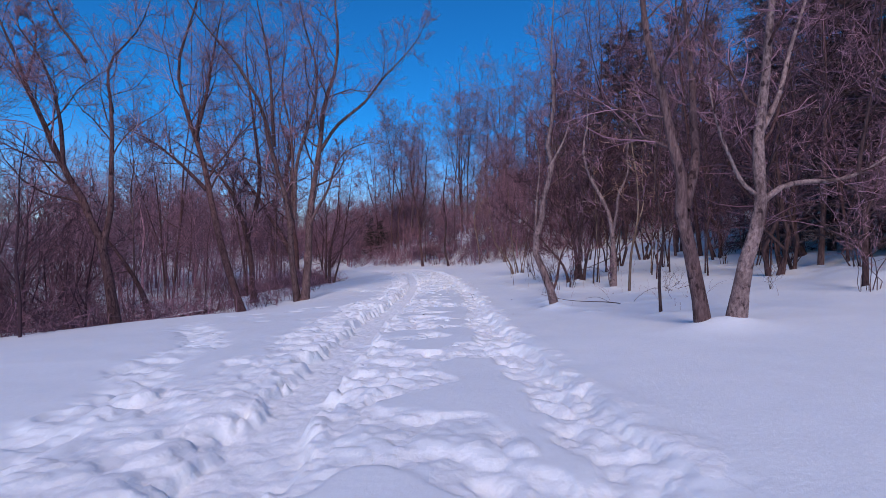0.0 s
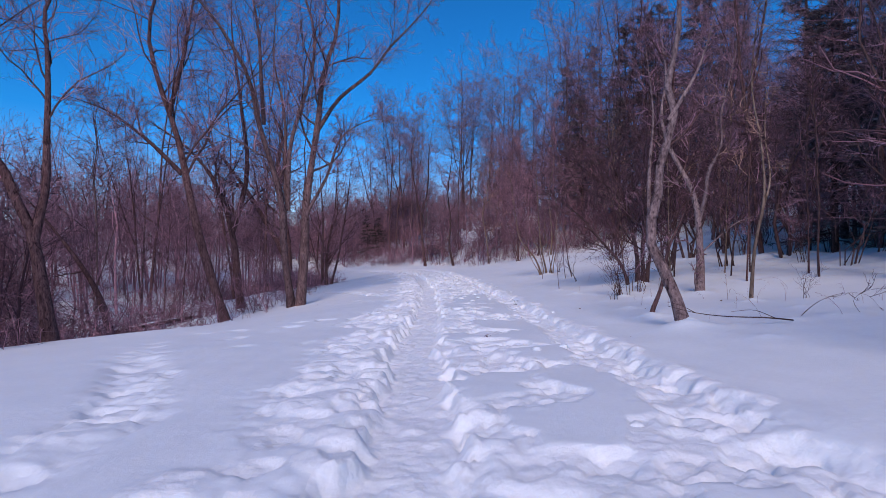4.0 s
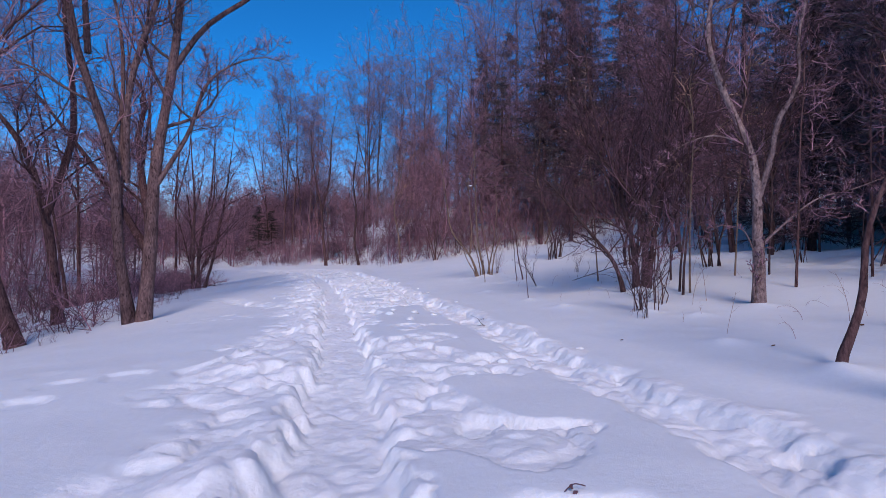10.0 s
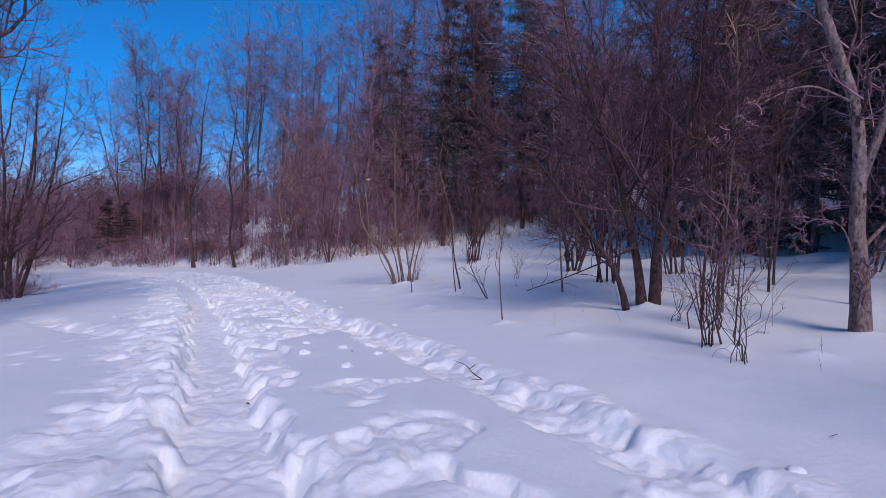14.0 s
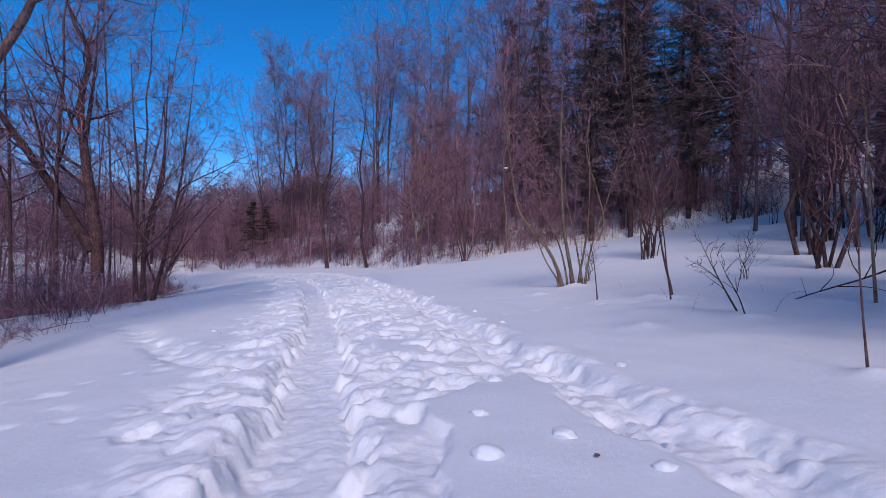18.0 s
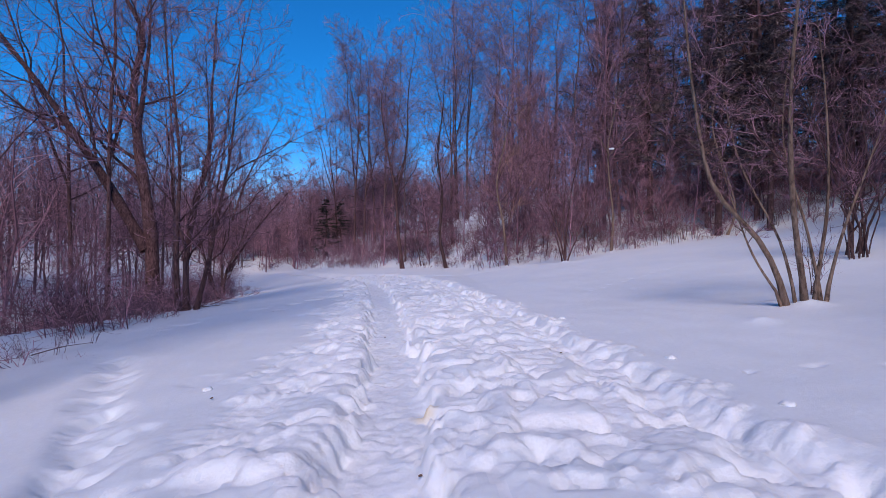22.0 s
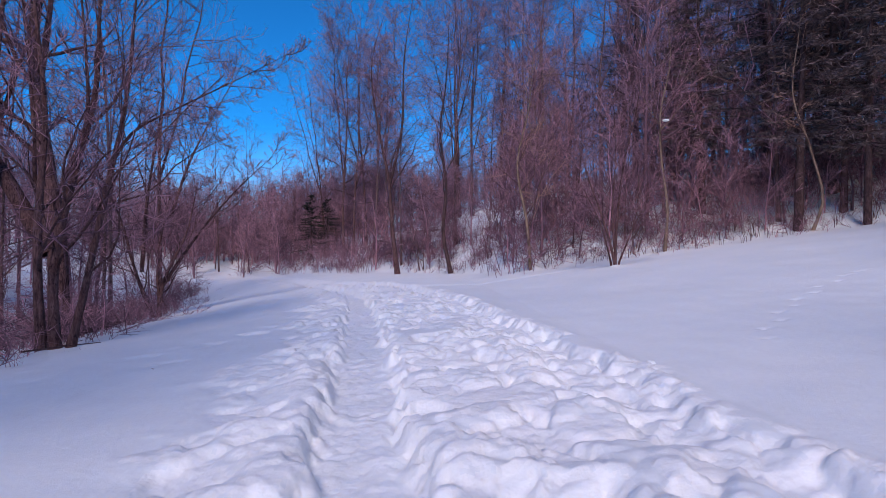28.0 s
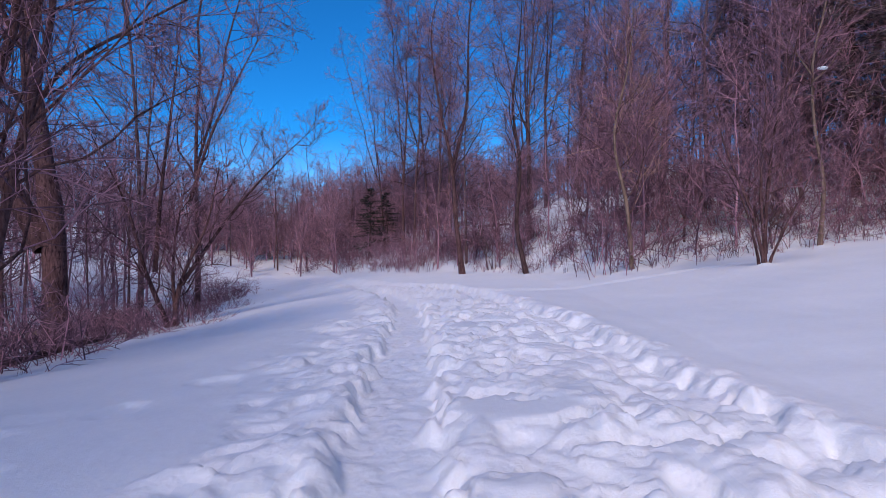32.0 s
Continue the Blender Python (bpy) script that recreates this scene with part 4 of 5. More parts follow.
hero_tree("pale_tree", 15.3, 53.0, -3, [[(0.07, 0), (0.6, 1.08), (0.0, 3.47), (-0.6, 5.87), (-0.36, 8.51), (-0.12, 11.4)]], (0.085,), BARK_PALE, TWIG_TAN, 33, 12, 0.2, (5, 4),
          "thin crooked pale tree before dark pines", "trees at the far bank")
hero_tree("tree", 3.7, 54.5, -3, [[(0, 0), (-0.2, 2.21), (-0.57, 4.67), (-0.07, 7.13), (0.17, 10.3)]], (0.1,), BARK_PALE, TWIG_TAN, 34, 18, 0.36, (6, 5),
          "pale tan-stemmed tree with a fan of twigs", "trees at the far bank", limb_start=0.18)

hero_tree("tree", 8.4, 10.8, 0, [[(0, 0), (0.03, 0.8), (0.08, 1.5), (-0.1, 2.3), (-0.05, 3.4), (0.2, 5.0), (0.3, 6.8)], [(0.08, 1.5), (0.4, 2.1), (0.6, 3.0), (1.1, 4.2)]], (0.075, 0.04), BARK_DARK, TWIG, 51, 11, 0.36, (6, 5),
          "thin dark tree with twiggy low branches in snow", "trees on the hill side", limb_start=0.12)
SAP, GRP = "sapling", "saplings in the snow"
hero_tree("sapling", 5.42, 15.83, -5, [[(0, 0), (0.06, 1.4), (0.19, 2.06), (0.23, 3.3), (0.1, 4.6), (0.2, 6.5)], [(0.16, 1.95), (0.4, 2.6), (0.45, 3.6), (0.7, 5.2)]], (0.055, 0.03), BARK_PALE, TWIG_TAN, 41, 7, 0.2, (4, 4),
          "straight pale tan sapling with a small snow collar", GRP, SAP, mound=0.07)
hero_tree("sapling", 4.0, 9.95, -5, [[(0, 0), (-0.05, 0.8), (0.02, 1.6), (-0.1, 2.6), (0.05, 3.6), (0.0, 5.0)]], (0.04,), BARK_DARK, TWIG, 42, 8, 0.22, (4, 4), "thin dark sapling beside the path", GRP, SAP, mound=0.05)
hero_tree("sapling", 3.05, 23.25, -13, [[(0, 0), (-0.06, 0.6), (-0.08, 1.2), (0.02, 1.75), (0.08, 2.2)]], (0.016,), BARK_BROWN, TWIG, 43, 6, 0.28, (2, 2), "thin upright sapling with a snow mound at its foot", GRP, SAP, mound=0.06)
hero_tree("sapling", 4.45, 28.1, -13, [[(0, 0), (-0.08, 0.6), (-0.12, 1.3), (-0.3, 2.2), (-0.35, 3.4)]], (0.02,), BARK_BROWN, TWIG, 44, 6, 0.25, (3, 2), "thin bare sapling with few side twigs", GRP, SAP, mound=0.05)
hero_tree("sapling", 4.45, 26.3, -13, [[(0, 0), (-0.12, 0.35), (-0.3, 0.7), (-0.42, 1.0)], [(-0.15, 0.4), (-0.1, 0.8), (0.0, 1.3)]], (0.016, 0.009), BARK_DARK, TWIG_DARK, 45, 5, 0.35, (2, 2), "small leaning forked sapling in the snow", GRP, SAP, mound=0.04)
hero_tree("sapling", 4.07, 19.75, -25, [[(0, 0), (-0.12, 0.45), (-0.3, 1.0), (-0.5, 1.7)], [(0.12, -0.03), (0.07, 0.5), (0.0, 1.2), (-0.1, 2.0)], [(0.18, 0.0), (0.15, 0.6), (0.1, 1.5)]], (0.018, 0.014, 0.012), BARK_BROWN, TWIG_DARK, 46, 7, 0.4, (3, 3),
          "three thin saplings leaning from one snow mound", GRP, SAP, mound=0.06)
hero_tree("bent_sapling", 5.0, 12.9, -10, [[(-0.5, 0), (-0.2, 0.28), (0.15, 0.42), (0.5, 0.4), (0.75, 0.12)], [(0.5, 0), (0.35, 0.3), (0.75, 0.5), (1.1, 0.42)]], (0.008, 0.006), BARK_DARK, TWIG_DARK, 47, 4, 0.35, (2, 2),
          "dark sapling bent over into the snow", GRP, SAP, mound=0.03)

hero_tree("pale_tree", 15.3, 70.5, -3, [[(0, 0), (0.1, 4.0), (-0.1, 8.0), (0.15, 12.0), (0.1, 16.0)]], (0.24,), BARK_PALE, TWIG, 49, 8, 0.2, (4, 4), "dead pale-barked trunk standing among dark pines", "trees at the far bank", limb_start=0.5)

hero_tree("tree", 14.6, 22.0, -20, [[(0, 0), (-0.4, 1.1), (-0.75, 2.2), (-1.05, 3.6), (-0.9, 6.0), (-1.4, 9.0)], [(-0.9, 3.0), (-0.2, 4.4), (0.2, 6.4), (0.9, 8.6)]], (0.22, 0.12), BARK_DARK, TWIG, 50, 13, 0.4, (7, 6),
          "dark tree leaning out from the hill side", "trees on the hill side", mound=0.1)

# ---- slim trees and saplings on the hill side ----
rng = np.random.default_rng(5)
SLIM = kinds_of(woods_tree(101, 6.5, 0.045, BARK_PALE, TWIG_TAN, 9, 4, 3, 0.4, 0.22, 0.03, label="slim pale sapling rising from smooth snow", category="sapling", group="saplings on the hill side"),
                woods_tree(102, 7.5, 0.06, BARK_BROWN, TWIG, 10, 5, 4, 0.35, 0.24, -0.05, label="slim brown sapling rising from smooth snow", category="sapling", group="saplings on the hill side"),
                woods_tree(103, 6.0, 0.05, BARK_DARK, TWIG_DARK, 12, 5, 4, 0.25, 0.3, 0.06, True, label="dark forked sapling among taller trees", category="sapling", group="saplings on the hill side"))
SLIM_AT = [(5.9, 21.35), (6.2, 21.9), (9.6, 23.0), (9.0, 23.5), (9.85, 20.4), (9.5, 19.5), (9.94, 16.5), (8.1, 20.6), (6.3, 26.0), (8.6, 22.4), (6.2, 21.5), (7.4, 24.0)]
plant(rng, SLIM, SLIM_AT, (0.85, 1.15), 3)
DARK_CLUMP = kinds_of(shrub(111, 5.5, 5, 0.045, BARK_DARK, TWIG_DARK, 0.28, 8, 6, "clump of black stems with a dense dark crown", "dark_tree_clump", "tree"),
                      shrub(112, 4.2, 7, 0.028, BARK_DARK, TWIG_DARK, 0.4, 8, 6, "low clump of black stems and tangled twigs", "dark_tree_clump", "tree"))
plant(rng, DARK_CLUMP, [(9.6, 37.5), (10.2, 38.0), (8.2, 26.5), (11.0, 27.0), (9.9, 30.5), (9.7, 16.6), (12.5, 33.0), (11.5, 18.0), (10.5, 12.0), (14.5, 28.0), (16.0, 36.0)], (0.9, 1.4), 3)
SHRUB = kinds_of(shrub(121, 2.4, 9, 0.014, BARK_BROWN, TWIG, 0.4, 5, 4, "thin brown shrub growing out of the snow"),
                 shrub(122, 1.5, 6, 0.009, BARK_DARK, TWIG_DARK, 0.6, 4, 3, "small dark twiggy shrub in the snow"),
                 shrub(123, 2.8, 8, 0.011, BARK_BROWN, TWIG, 0.4, 6, 4, "brown shrub of thin upright rods in snow"))
plant(rng, SHRUB, [(3.7, 19.2), (4.0, 19.9), (5.3, 33.2), (5.1, 21.4), (4.9, 20.6), (6.4, 15.6), (7.6, 12.6), (8.2, 10.4), (7.5, 30.0)], (0.6, 1.0), 5)

# ---- woods ----
LABEL = "bare slender woodland tree with fine purple-brown twigs"
WOODS = kinds_of(*[woods_tree(130 + i, tall, r, bark, TWIG, limbs, 7, 9, start, reach, lean, fork, LABEL, "tree", "woodland trees")
                   for i, (tall, r, bark, limbs, start, reach, lean, fork) in enumerate((
                       (15, 0.15, BARK_GREY, 22, 0.2, 0.34, 0.03, False), (13, 0.12, BARK_GREY, 11, 0.2, 0.36, -0.05, True), (17, 0.17, BARK_BROWN, 12, 0.25, 0.32, 0.02, True),
                       (11, 0.10, BARK_BROWN, 22, 0.12, 0.38, 0.06, False), (14, 0.13, BARK_GREY, 11, 0.2, 0.38, -0.03, True), (9, 0.08, BARK_BROWN, 22, 0.1, 0.42, 0.05, False)))])
UNDER = kinds_of(*[shrub(140 + i, tall, n, r, BARK_BROWN if i % 2 else BARK_GREY, TWIG, spread, 10, 7, "bare understorey shrub of thin purple-brown stems", "understorey_shrub", first=0.42)
                   for i, (tall, n, r, spread) in enumerate(((4.8, 6, 0.025, 0.42), (3.4, 7, 0.016, 0.6), (6.2, 6, 0.03, 0.36)))])
BRUSH = kinds_of(bramble(151, 2.4, 0.9, 30, TWIG, "tangled brown bramble thicket in snow"), bramble(152, 1.8, 1.3, 26, TWIG, "tangled dry brown brush in snow"))
PINES = kinds_of(pine(161, 16, 0.2, NEEDLE, 0.16, 0.25, 110, 110, "tall dark pine with sagging boughs", blade=(0.34, 0.014)), pine(162, 13, 0.16, NEEDLE, 0.12, 0.28, 100, 110, "dark pine with low dead boughs", blade=(0.34, 0.014)))
rng = np.random.default_rng(6)
in_hill = lambda x, y: x > hill_edge(y) and y < wood_edge(x) + 2
in_far = lambda x, y: y > wood_edge(x) + 0.5 and x > bank_edge(y) + 2
in_bank = lambda x, y: x < bank_edge(y) - 0.5
plant(rng, WOODS, scatter(rng, 32, (9, 34, 4, 56), lambda x, y: in_hill(x - 2.5, y), 2.2), (0.85, 1.25))
plant(rng, WOODS, scatter(rng, 48, (-5, 30, 54, 84), lambda x, y: in_far(x, y) and not (-1.8 < x < 1.2 and y > 62), 1.7), (1.0, 1.45))
plant(rng, WOODS, scatter(rng, 14, (12, 24, 28, 54), lambda x, y: in_hill(x - 1, y), 1.8), (1.0, 1.3))
plant(rng, WOODS, scatter(rng, 20, (-34, -5, 72, 108), lambda x, y: in_far(x, y) or y > 92, 1.8), (0.7, 1.15))
plant(rng, WOODS, scatter(rng, 22, (-26, -9, 8, 90), lambda x, y: x < bank_edge(y) - 4, 2.2), (0.75, 1.15))
plant(rng, WOODS, scatter(rng, 14, (-40, -20, 8, 100), in_bank, 2.0), (0.6, 1.0))
plant(rng, UNDER, scatter(rng, 60, (8, 28, 4, 54), in_hill, 1.4), (0.7, 1.2), 5)
plant(rng, UNDER, scatter(rng, 60, (-18, 24, 53, 74), in_far, 1.1), (0.6, 1.2), 5)
plant(rng, UNDER, scatter(rng, 34, (-28, -8.5, 8, 90), lambda x, y: x < bank_edge(y) - 3, 1.6), (0.7, 1.15), 5)
plant(rng, UNDER, [(-14.2, 46.5), (-11.6, 53.5), (-16.5, 49.0), (-14.5, 18.5), (-16.5, 24.5), (-17.0, 20.5), (-16.0, 15.5)], (0.9, 1.2), 5)
plant(rng, BRUSH, [(-12.4, 16.5), (-14.2, 21.6), (-15.2, 17.4), (-11.6, 31.0), (-15.5, 20.0)], (0.8, 1.2), 4)
plant(rng, BRUSH, scatter(rng, 60, (-22, -8.5, 10, 72), lambda x, y: bank_edge(y) - 8 < x < bank_edge(y) + 0.2, 0.9), (0.7, 1.3), 4)
plant(rng, BRUSH, [(-10.2, 44.6), (-10.8, 46.4), (-11.6, 47.9), (-10.7, 49.9), (-11.9, 50.8), (-10.3, 43.2), (-12.4, 46.0), (-9.9, 41.4), (-10.6, 39.6)], (0.8, 1.15), 4)
plant(rng, BRUSH, scatter(rng, 130, (-20, 26, 46, 94), lambda x, y: wood_edge(x) + 0.2 < y < wood_edge(x) + 9, 0.9), (0.6, 1.2), 4)
EDGE_PINES = kinds_of(pine(165, 15, 0.19, NEEDLE, 0.24, 0.26, 110, 120, "dark conifer with a bare lower trunk at the wood's edge", blade=(0.34, 0.016)))
plant(rng, EDGE_PINES, [(15.3, 53.7), (17.7, 52.7), (13.4, 58.0), (21.5, 52.0)], (0.85, 1.05), 1)
HEMLOCKS = kinds_of(pine(164, 14, 0.17, NEEDLE, 0.05, 0.3, 120, 120, "dark conifer with dense boughs down to the snow", blade=(0.34, 0.016)))
plant(rng, HEMLOCKS, [(15.6, 20.0), (17.6, 24.6), (19.4, 21.5), (17.0, 29.0), (20.2, 27.4), (16.6, 15.6), (18.6, 18.2), (20.5, 33.0), (15.8, 11.5), (21.5, 24.0), (18.0, 13.0), (22.0, 30.0)], (0.85, 1.2), 1)
plant(rng, PINES, scatter(rng, 14, (18, 38, 6, 48), lambda x, y: x > hill_edge(y) + 9, 3.0), (0.8, 1.2), 1)
plant(rng, PINES, [(20.5, 58), (23, 55), (18.2, 60), (22, 61), (25.5, 57), (18.8, 56.0), (22.5, 52.5), (23, 60), (25, 52), (14.6, 69), (18.5, 72), (28, 56), (24, 41)], (1.0, 1.35), 1)
plant(rng, WOODS, [(16.0, 18.0), (17.2, 21.4), (18.0, 15.6), (16.5, 25.0), (19.0, 24.0), (17.5, 12.5), (20.0, 19.0), (15.2, 13.6)], (1.0, 1.25), 2)
TALL = kinds_of(*[woods_tree(190 + i, tall, 0.26, bark, TWIG, 20, 8, 14, 0.24, 0.33, lean, True, "tall bare tree with a fan-shaped crown of fine twigs", "tree", "tall trees behind the far bank", 0.0085)
                  for i, (tall, bark, lean) in enumerate(((22, BARK_BROWN, 0.02), (20, BARK_GREY, -0.03)))])
plant(rng, TALL, [(-7.6, 80.5), (-5.6, 81.0), (-3.7, 80.0), (-4.7, 78.4), (-6.6, 79.6), (2.9, 79.5), (3.3, 74.0), (5.6, 74.0), (8.0, 70.0), (11.0, 66.0)], (0.92, 1.05), 2)
plant(rng, WOODS, [(-16.0, 58.0), (-18.5, 62.0), (-14.8, 60.5), (-19.5, 54.0), (-15.5, 50.0)], (1.05, 1.25), 2)
SPRUCES = kinds_of(pine(163, 7.5, 0.11, SPRUCE, 0.03, 0.36, 80, 70, "small dark green spruce at the wood's edge", "spruce_tree", blade=(0.3, 0.018)))
plant(rng, SPRUCES, [(-11.3, 84.6), (-9.5, 84.0)], (0.82, 0.95), 1)


def far_woods(name, seed, count, box, ok, label, low=8, high=16, twigs=11, bare=0.22):
    """A far stand of bare trees, in one piece."""
    rng = np.random.default_rng(seed)
    xy = np.array(scatter(rng, count, box, ok, 0.8))
    n, k = len(xy), 5
    z, tall = land(xy[:, 0], xy[:, 1]), rng.uniform(low, high, len(xy))
    t = np.linspace(0, 1, k)
    p = np.zeros((n, k, 3))
    p[:, :, :2] = xy[:, None] + np.cumsum(rng.normal(size=(n, k, 2)) * 0.25, axis=1) * t[None, :, None]
    p[:, :, 2] = z[:, None] - 0.5 + t[None] * tall[:, None]
    r = (tall * rng.uniform(0.007, 0.012, n))[:, None] * (1 - 0.85 * t[None])
    b1, r1 = grow(rng, p, r, 16, 3, bare, (30, 70), 0.4, 0.45, 0.25, 0.25, 0.02)
    b2, r2 = grow(rng, b1, r1, twigs, 2, 0.02, (24, 66), 0.7, 0.6, 0.2, 0.25, 0.012)
    return tagged(part(name, crown_mesh(name, (b2, r2), (p, r, 4), (b1, r1, 3)), TWIG), label, "woods", kind="stuff")


def bushes(seed, count, wide, low, high, label, mat=TWIG):
    """A patch of bushy bare trees grown into one another, ready to be copied."""
    rng = np.random.default_rng(seed)
    k, t = 6, np.linspace(0, 1, 6)
    foot, tall = rng.uniform(-wide, wide, (count, 2)), rng.uniform(low, high, count)
    p = np.zeros((count, k, 3))
    p[:, :, :2] = foot[:, None] + np.cumsum(rng.normal(size=(count, k, 2)) * 0.3, axis=1) * t[None, :, None]
    p[:, :, 2] = t[None] * tall[:, None]
    p[:, 0, 2] = -1.2
    r = (tall * rng.uniform(0.006, 0.011, count))[:, None] * (1 - 0.8 * t[None])
    b1, r1 = grow(rng, p, r, 13, 4, 0.16, (32, 72), 0.42, 0.5, 0.35, 0.22, 0.013)
    b2, r2 = grow(rng, b1, r1, 7, 3, 0.1, (28, 70), 0.55, 0.6, 0.2, 0.25, 0.009, 0.5)
    b3, r3 = grow(rng, b2, r2, 4, 2, 0.1, (25, 70), 0.65, 0.8, 0.1, 0.25, 0.0075)
    return tagged(part("tree_thicket", crown_mesh("tree_thicket", (b3, r3), (p, r, 4), (b1, r1, 3), curved=(b2, r2)), mat), label, "woods", kind="stuff")


THICKETS = kinds_of(*[bushes(210 + i, 7, 2.6, low, high, "bushy bare trees grown into one another") for i, (low, high) in enumerate(((5, 9), (6, 11), (4, 7.5)))])
rng = np.random.default_rng(12)
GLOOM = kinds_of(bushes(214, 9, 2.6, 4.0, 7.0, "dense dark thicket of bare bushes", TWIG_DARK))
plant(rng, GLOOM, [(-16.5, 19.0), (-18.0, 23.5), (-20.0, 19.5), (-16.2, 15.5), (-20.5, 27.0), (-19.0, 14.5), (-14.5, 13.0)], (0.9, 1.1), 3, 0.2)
plant(rng, THICKETS, scatter(rng, 26, (-48, -14, 12, 100), lambda x, y: bank_edge(y) - 34 < x < bank_edge(y) - 11, 4.0), (0.9, 1.25), 3, 0.2)
plant(rng, THICKETS, [(-27.0, 62.0), (-24.0, 68.0), (-31.0, 52.0), (-29.0, 42.0), (-34.0, 33.0), (-33.0, 60.0)], (1.3, 1.5), 3, 0.2)
plant(rng, THICKETS, scatter(rng, 26, (-52, -6, 84, 112), lambda x, y: y > wood_edge(x) + 7, 3.5), (0.85, 1.2), 3, 0.2)

far_woods("far_woods", 171, 190, (-75, 60, 88, 135), lambda x, y: y > wood_edge(x) + 22, "dense bare woods beyond the bank", 6, 11)
far_woods("far_woods", 172, 120, (30, 85, -10, 90), lambda x, y: x > hill_edge(y) + 22, "dense bare woods up the hill")
far_woods("far_woods", 173, 120, (-95, -40, 0, 120), lambda x, y: True, "dense bare woods beyond the low ground")
far_woods("far_brush", 174, 170, (-62, -6, 84, 112), lambda x, y: y > wood_edge(x) + 3, "low bare brush before the far woods", 2.5, 6)
far_woods("far_brush", 175, 70, (-62, -30, 8, 100), lambda x, y: True, "low bare brush on the low ground", 2.5, 6, bare=0.4)
far_woods("bank_thicket", 177, 60, (-46, -14, 78, 112), lambda x, y: y > wood_edge(x) - 4, "dense bushy bare trees where the path bends", 5, 11, 30, bare=0.06)
far_woods("bank_thicket", 180, 90, (-36, -4, 80, 108), lambda x, y: y > wood_edge(x) + 4 and not (-14.5 < x < -6.5 and y < 89), "dense bushy bare trees beyond the bend", 4, 10, 32, bare=0.06)
far_woods("far_thicket", 183, 84, (-10, 14, 78, 104), lambda x, y: x > -6.5 or y > 89, "dense bare undergrowth behind the far bank", 4, 9, 26, bare=0.05)
far_woods("far_thicket", 182, 100, (-10, 28, 50, 70), lambda x, y: wood_edge(x) + 0.8 < y < wood_edge(x) + 9, "whippy bare undergrowth on the far bank", 2.5, 7, 18)
far_woods("hill_thicket", 178, 120, (13, 40, 4, 60), lambda x, y: x > hill_edge(y) + 4.5, "dense bushy bare trees up the hill", 6, 15, 28, bare=0.2)
far_woods("hill_thicket", 179, 60, (6, 34, 56, 78), lambda x, y: y > wood_edge(x) + 4, "dense bushy bare trees behind the far bank", 7, 15, 28)



# ---- small things in the snow ----
def branchlet(name, x, y, turn, stems, radii, label, category="twig", mat=None, lift=0.02, dip=0.0):
    """A fallen twig or branch lying on the snow: stems given as (along, across, up)."""
    root = thing(name, x, y, height(x, y) + lift, turn, label=label, category=category)
    for pts, r in zip(stems, radii):
        p = resample(np.array(pts, float), 10)
        part("stem", tubes("stem", (p[None], (r * np.linspace(1, 0.35, 10))[None], 7)), mat or BARK_DARK, root)
    return root


branchlet("fallen_branch", 4.05, 12.4, 160, [
    [(0, 0, 0.02), (0.35, 0.06, 0.05), (0.8, 0.02, 0.04), (1.35, 0.2, 0.1), (1.75, 0.3, 0.2)], [(0.25, 0.05, 0.05), (0.5, -0.1, 0.14), (0.8, -0.16, 0.1)],
    [(1.35, 0.2, 0.1), (1.55, 0.16, 0.2), (1.75, 0.05, 0.24)]], (0.012, 0.006, 0.006), "long dark fallen branch lying on the snow", "branch", lift=0.01)
branchlet("dead_branch", 6.0, 27.0, -24, [
    [(2.7, 0.05, 1.15), (1.5, 0.1, 0.58), (0.8, 0.0, 0.3), (0.3, 0.05, 0.12), (-0.15, 0, -0.05)], [(0.3, 0.05, 0.12), (0.45, -0.05, 0.4), (0.4, -0.1, 0.62)], [(0.55, 0.03, 0.2), (0.95, -0.12, 0.2), (1.3, -0.2, 0.08)],
    [(0.9, 0.0, 0.34), (1.15, 0.2, 0.75), (1.2, 0.3, 1.05)], [(1.2, 0.06, 0.45), (1.65, -0.1, 0.4), (2.0, -0.2, 0.2)], [(0.1, 0.02, 0.05), (0.05, 0.1, 0.32)], [(1.6, 0.08, 0.6), (1.7, 0.3, 0.95), (1.95, 0.4, 1.2)]],
    (0.024, 0.008, 0.01, 0.01, 0.011, 0.006, 0.009), "dark dead branch with broken side twigs resting on the snow", "branch", lift=0.01)
branchlet("fallen_twig", 1.1, 20.6, 100, [
    [(-0.2, 0, 0.0), (-0.05, 0.02, 0.05), (0.1, 0.0, 0.1), (0.2, 0.1, 0.15)], [(0.02, 0.0, 0.08), (0.08, -0.12, 0.1), (0.18, -0.15, 0.06)], [(-0.2, 0, 0), (-0.22, 0.16, 0.02)]],
    (0.007, 0.005, 0.005), "small forked black twig in the trodden snow")
branchlet("fallen_twig", -9.3, 36.0, 20, [[(0, 0, 0), (0.5, 0.1, 0.12), (1.1, 0.0, 0.2)]], (0.012,), "dark stick poking out at the edge of the bank")
branchlet("fallen_twig", -8.2, 41.6, 10, [[(-0.6, 0, 0.04), (0.0, 0.08, 0.1), (0.7, 0.05, 0.16)], [(0.0, 0.08, 0.1), (0.3, 0.3, 0.18)]], (0.02, 0.012), "broken dark branch at the edge of the bank")


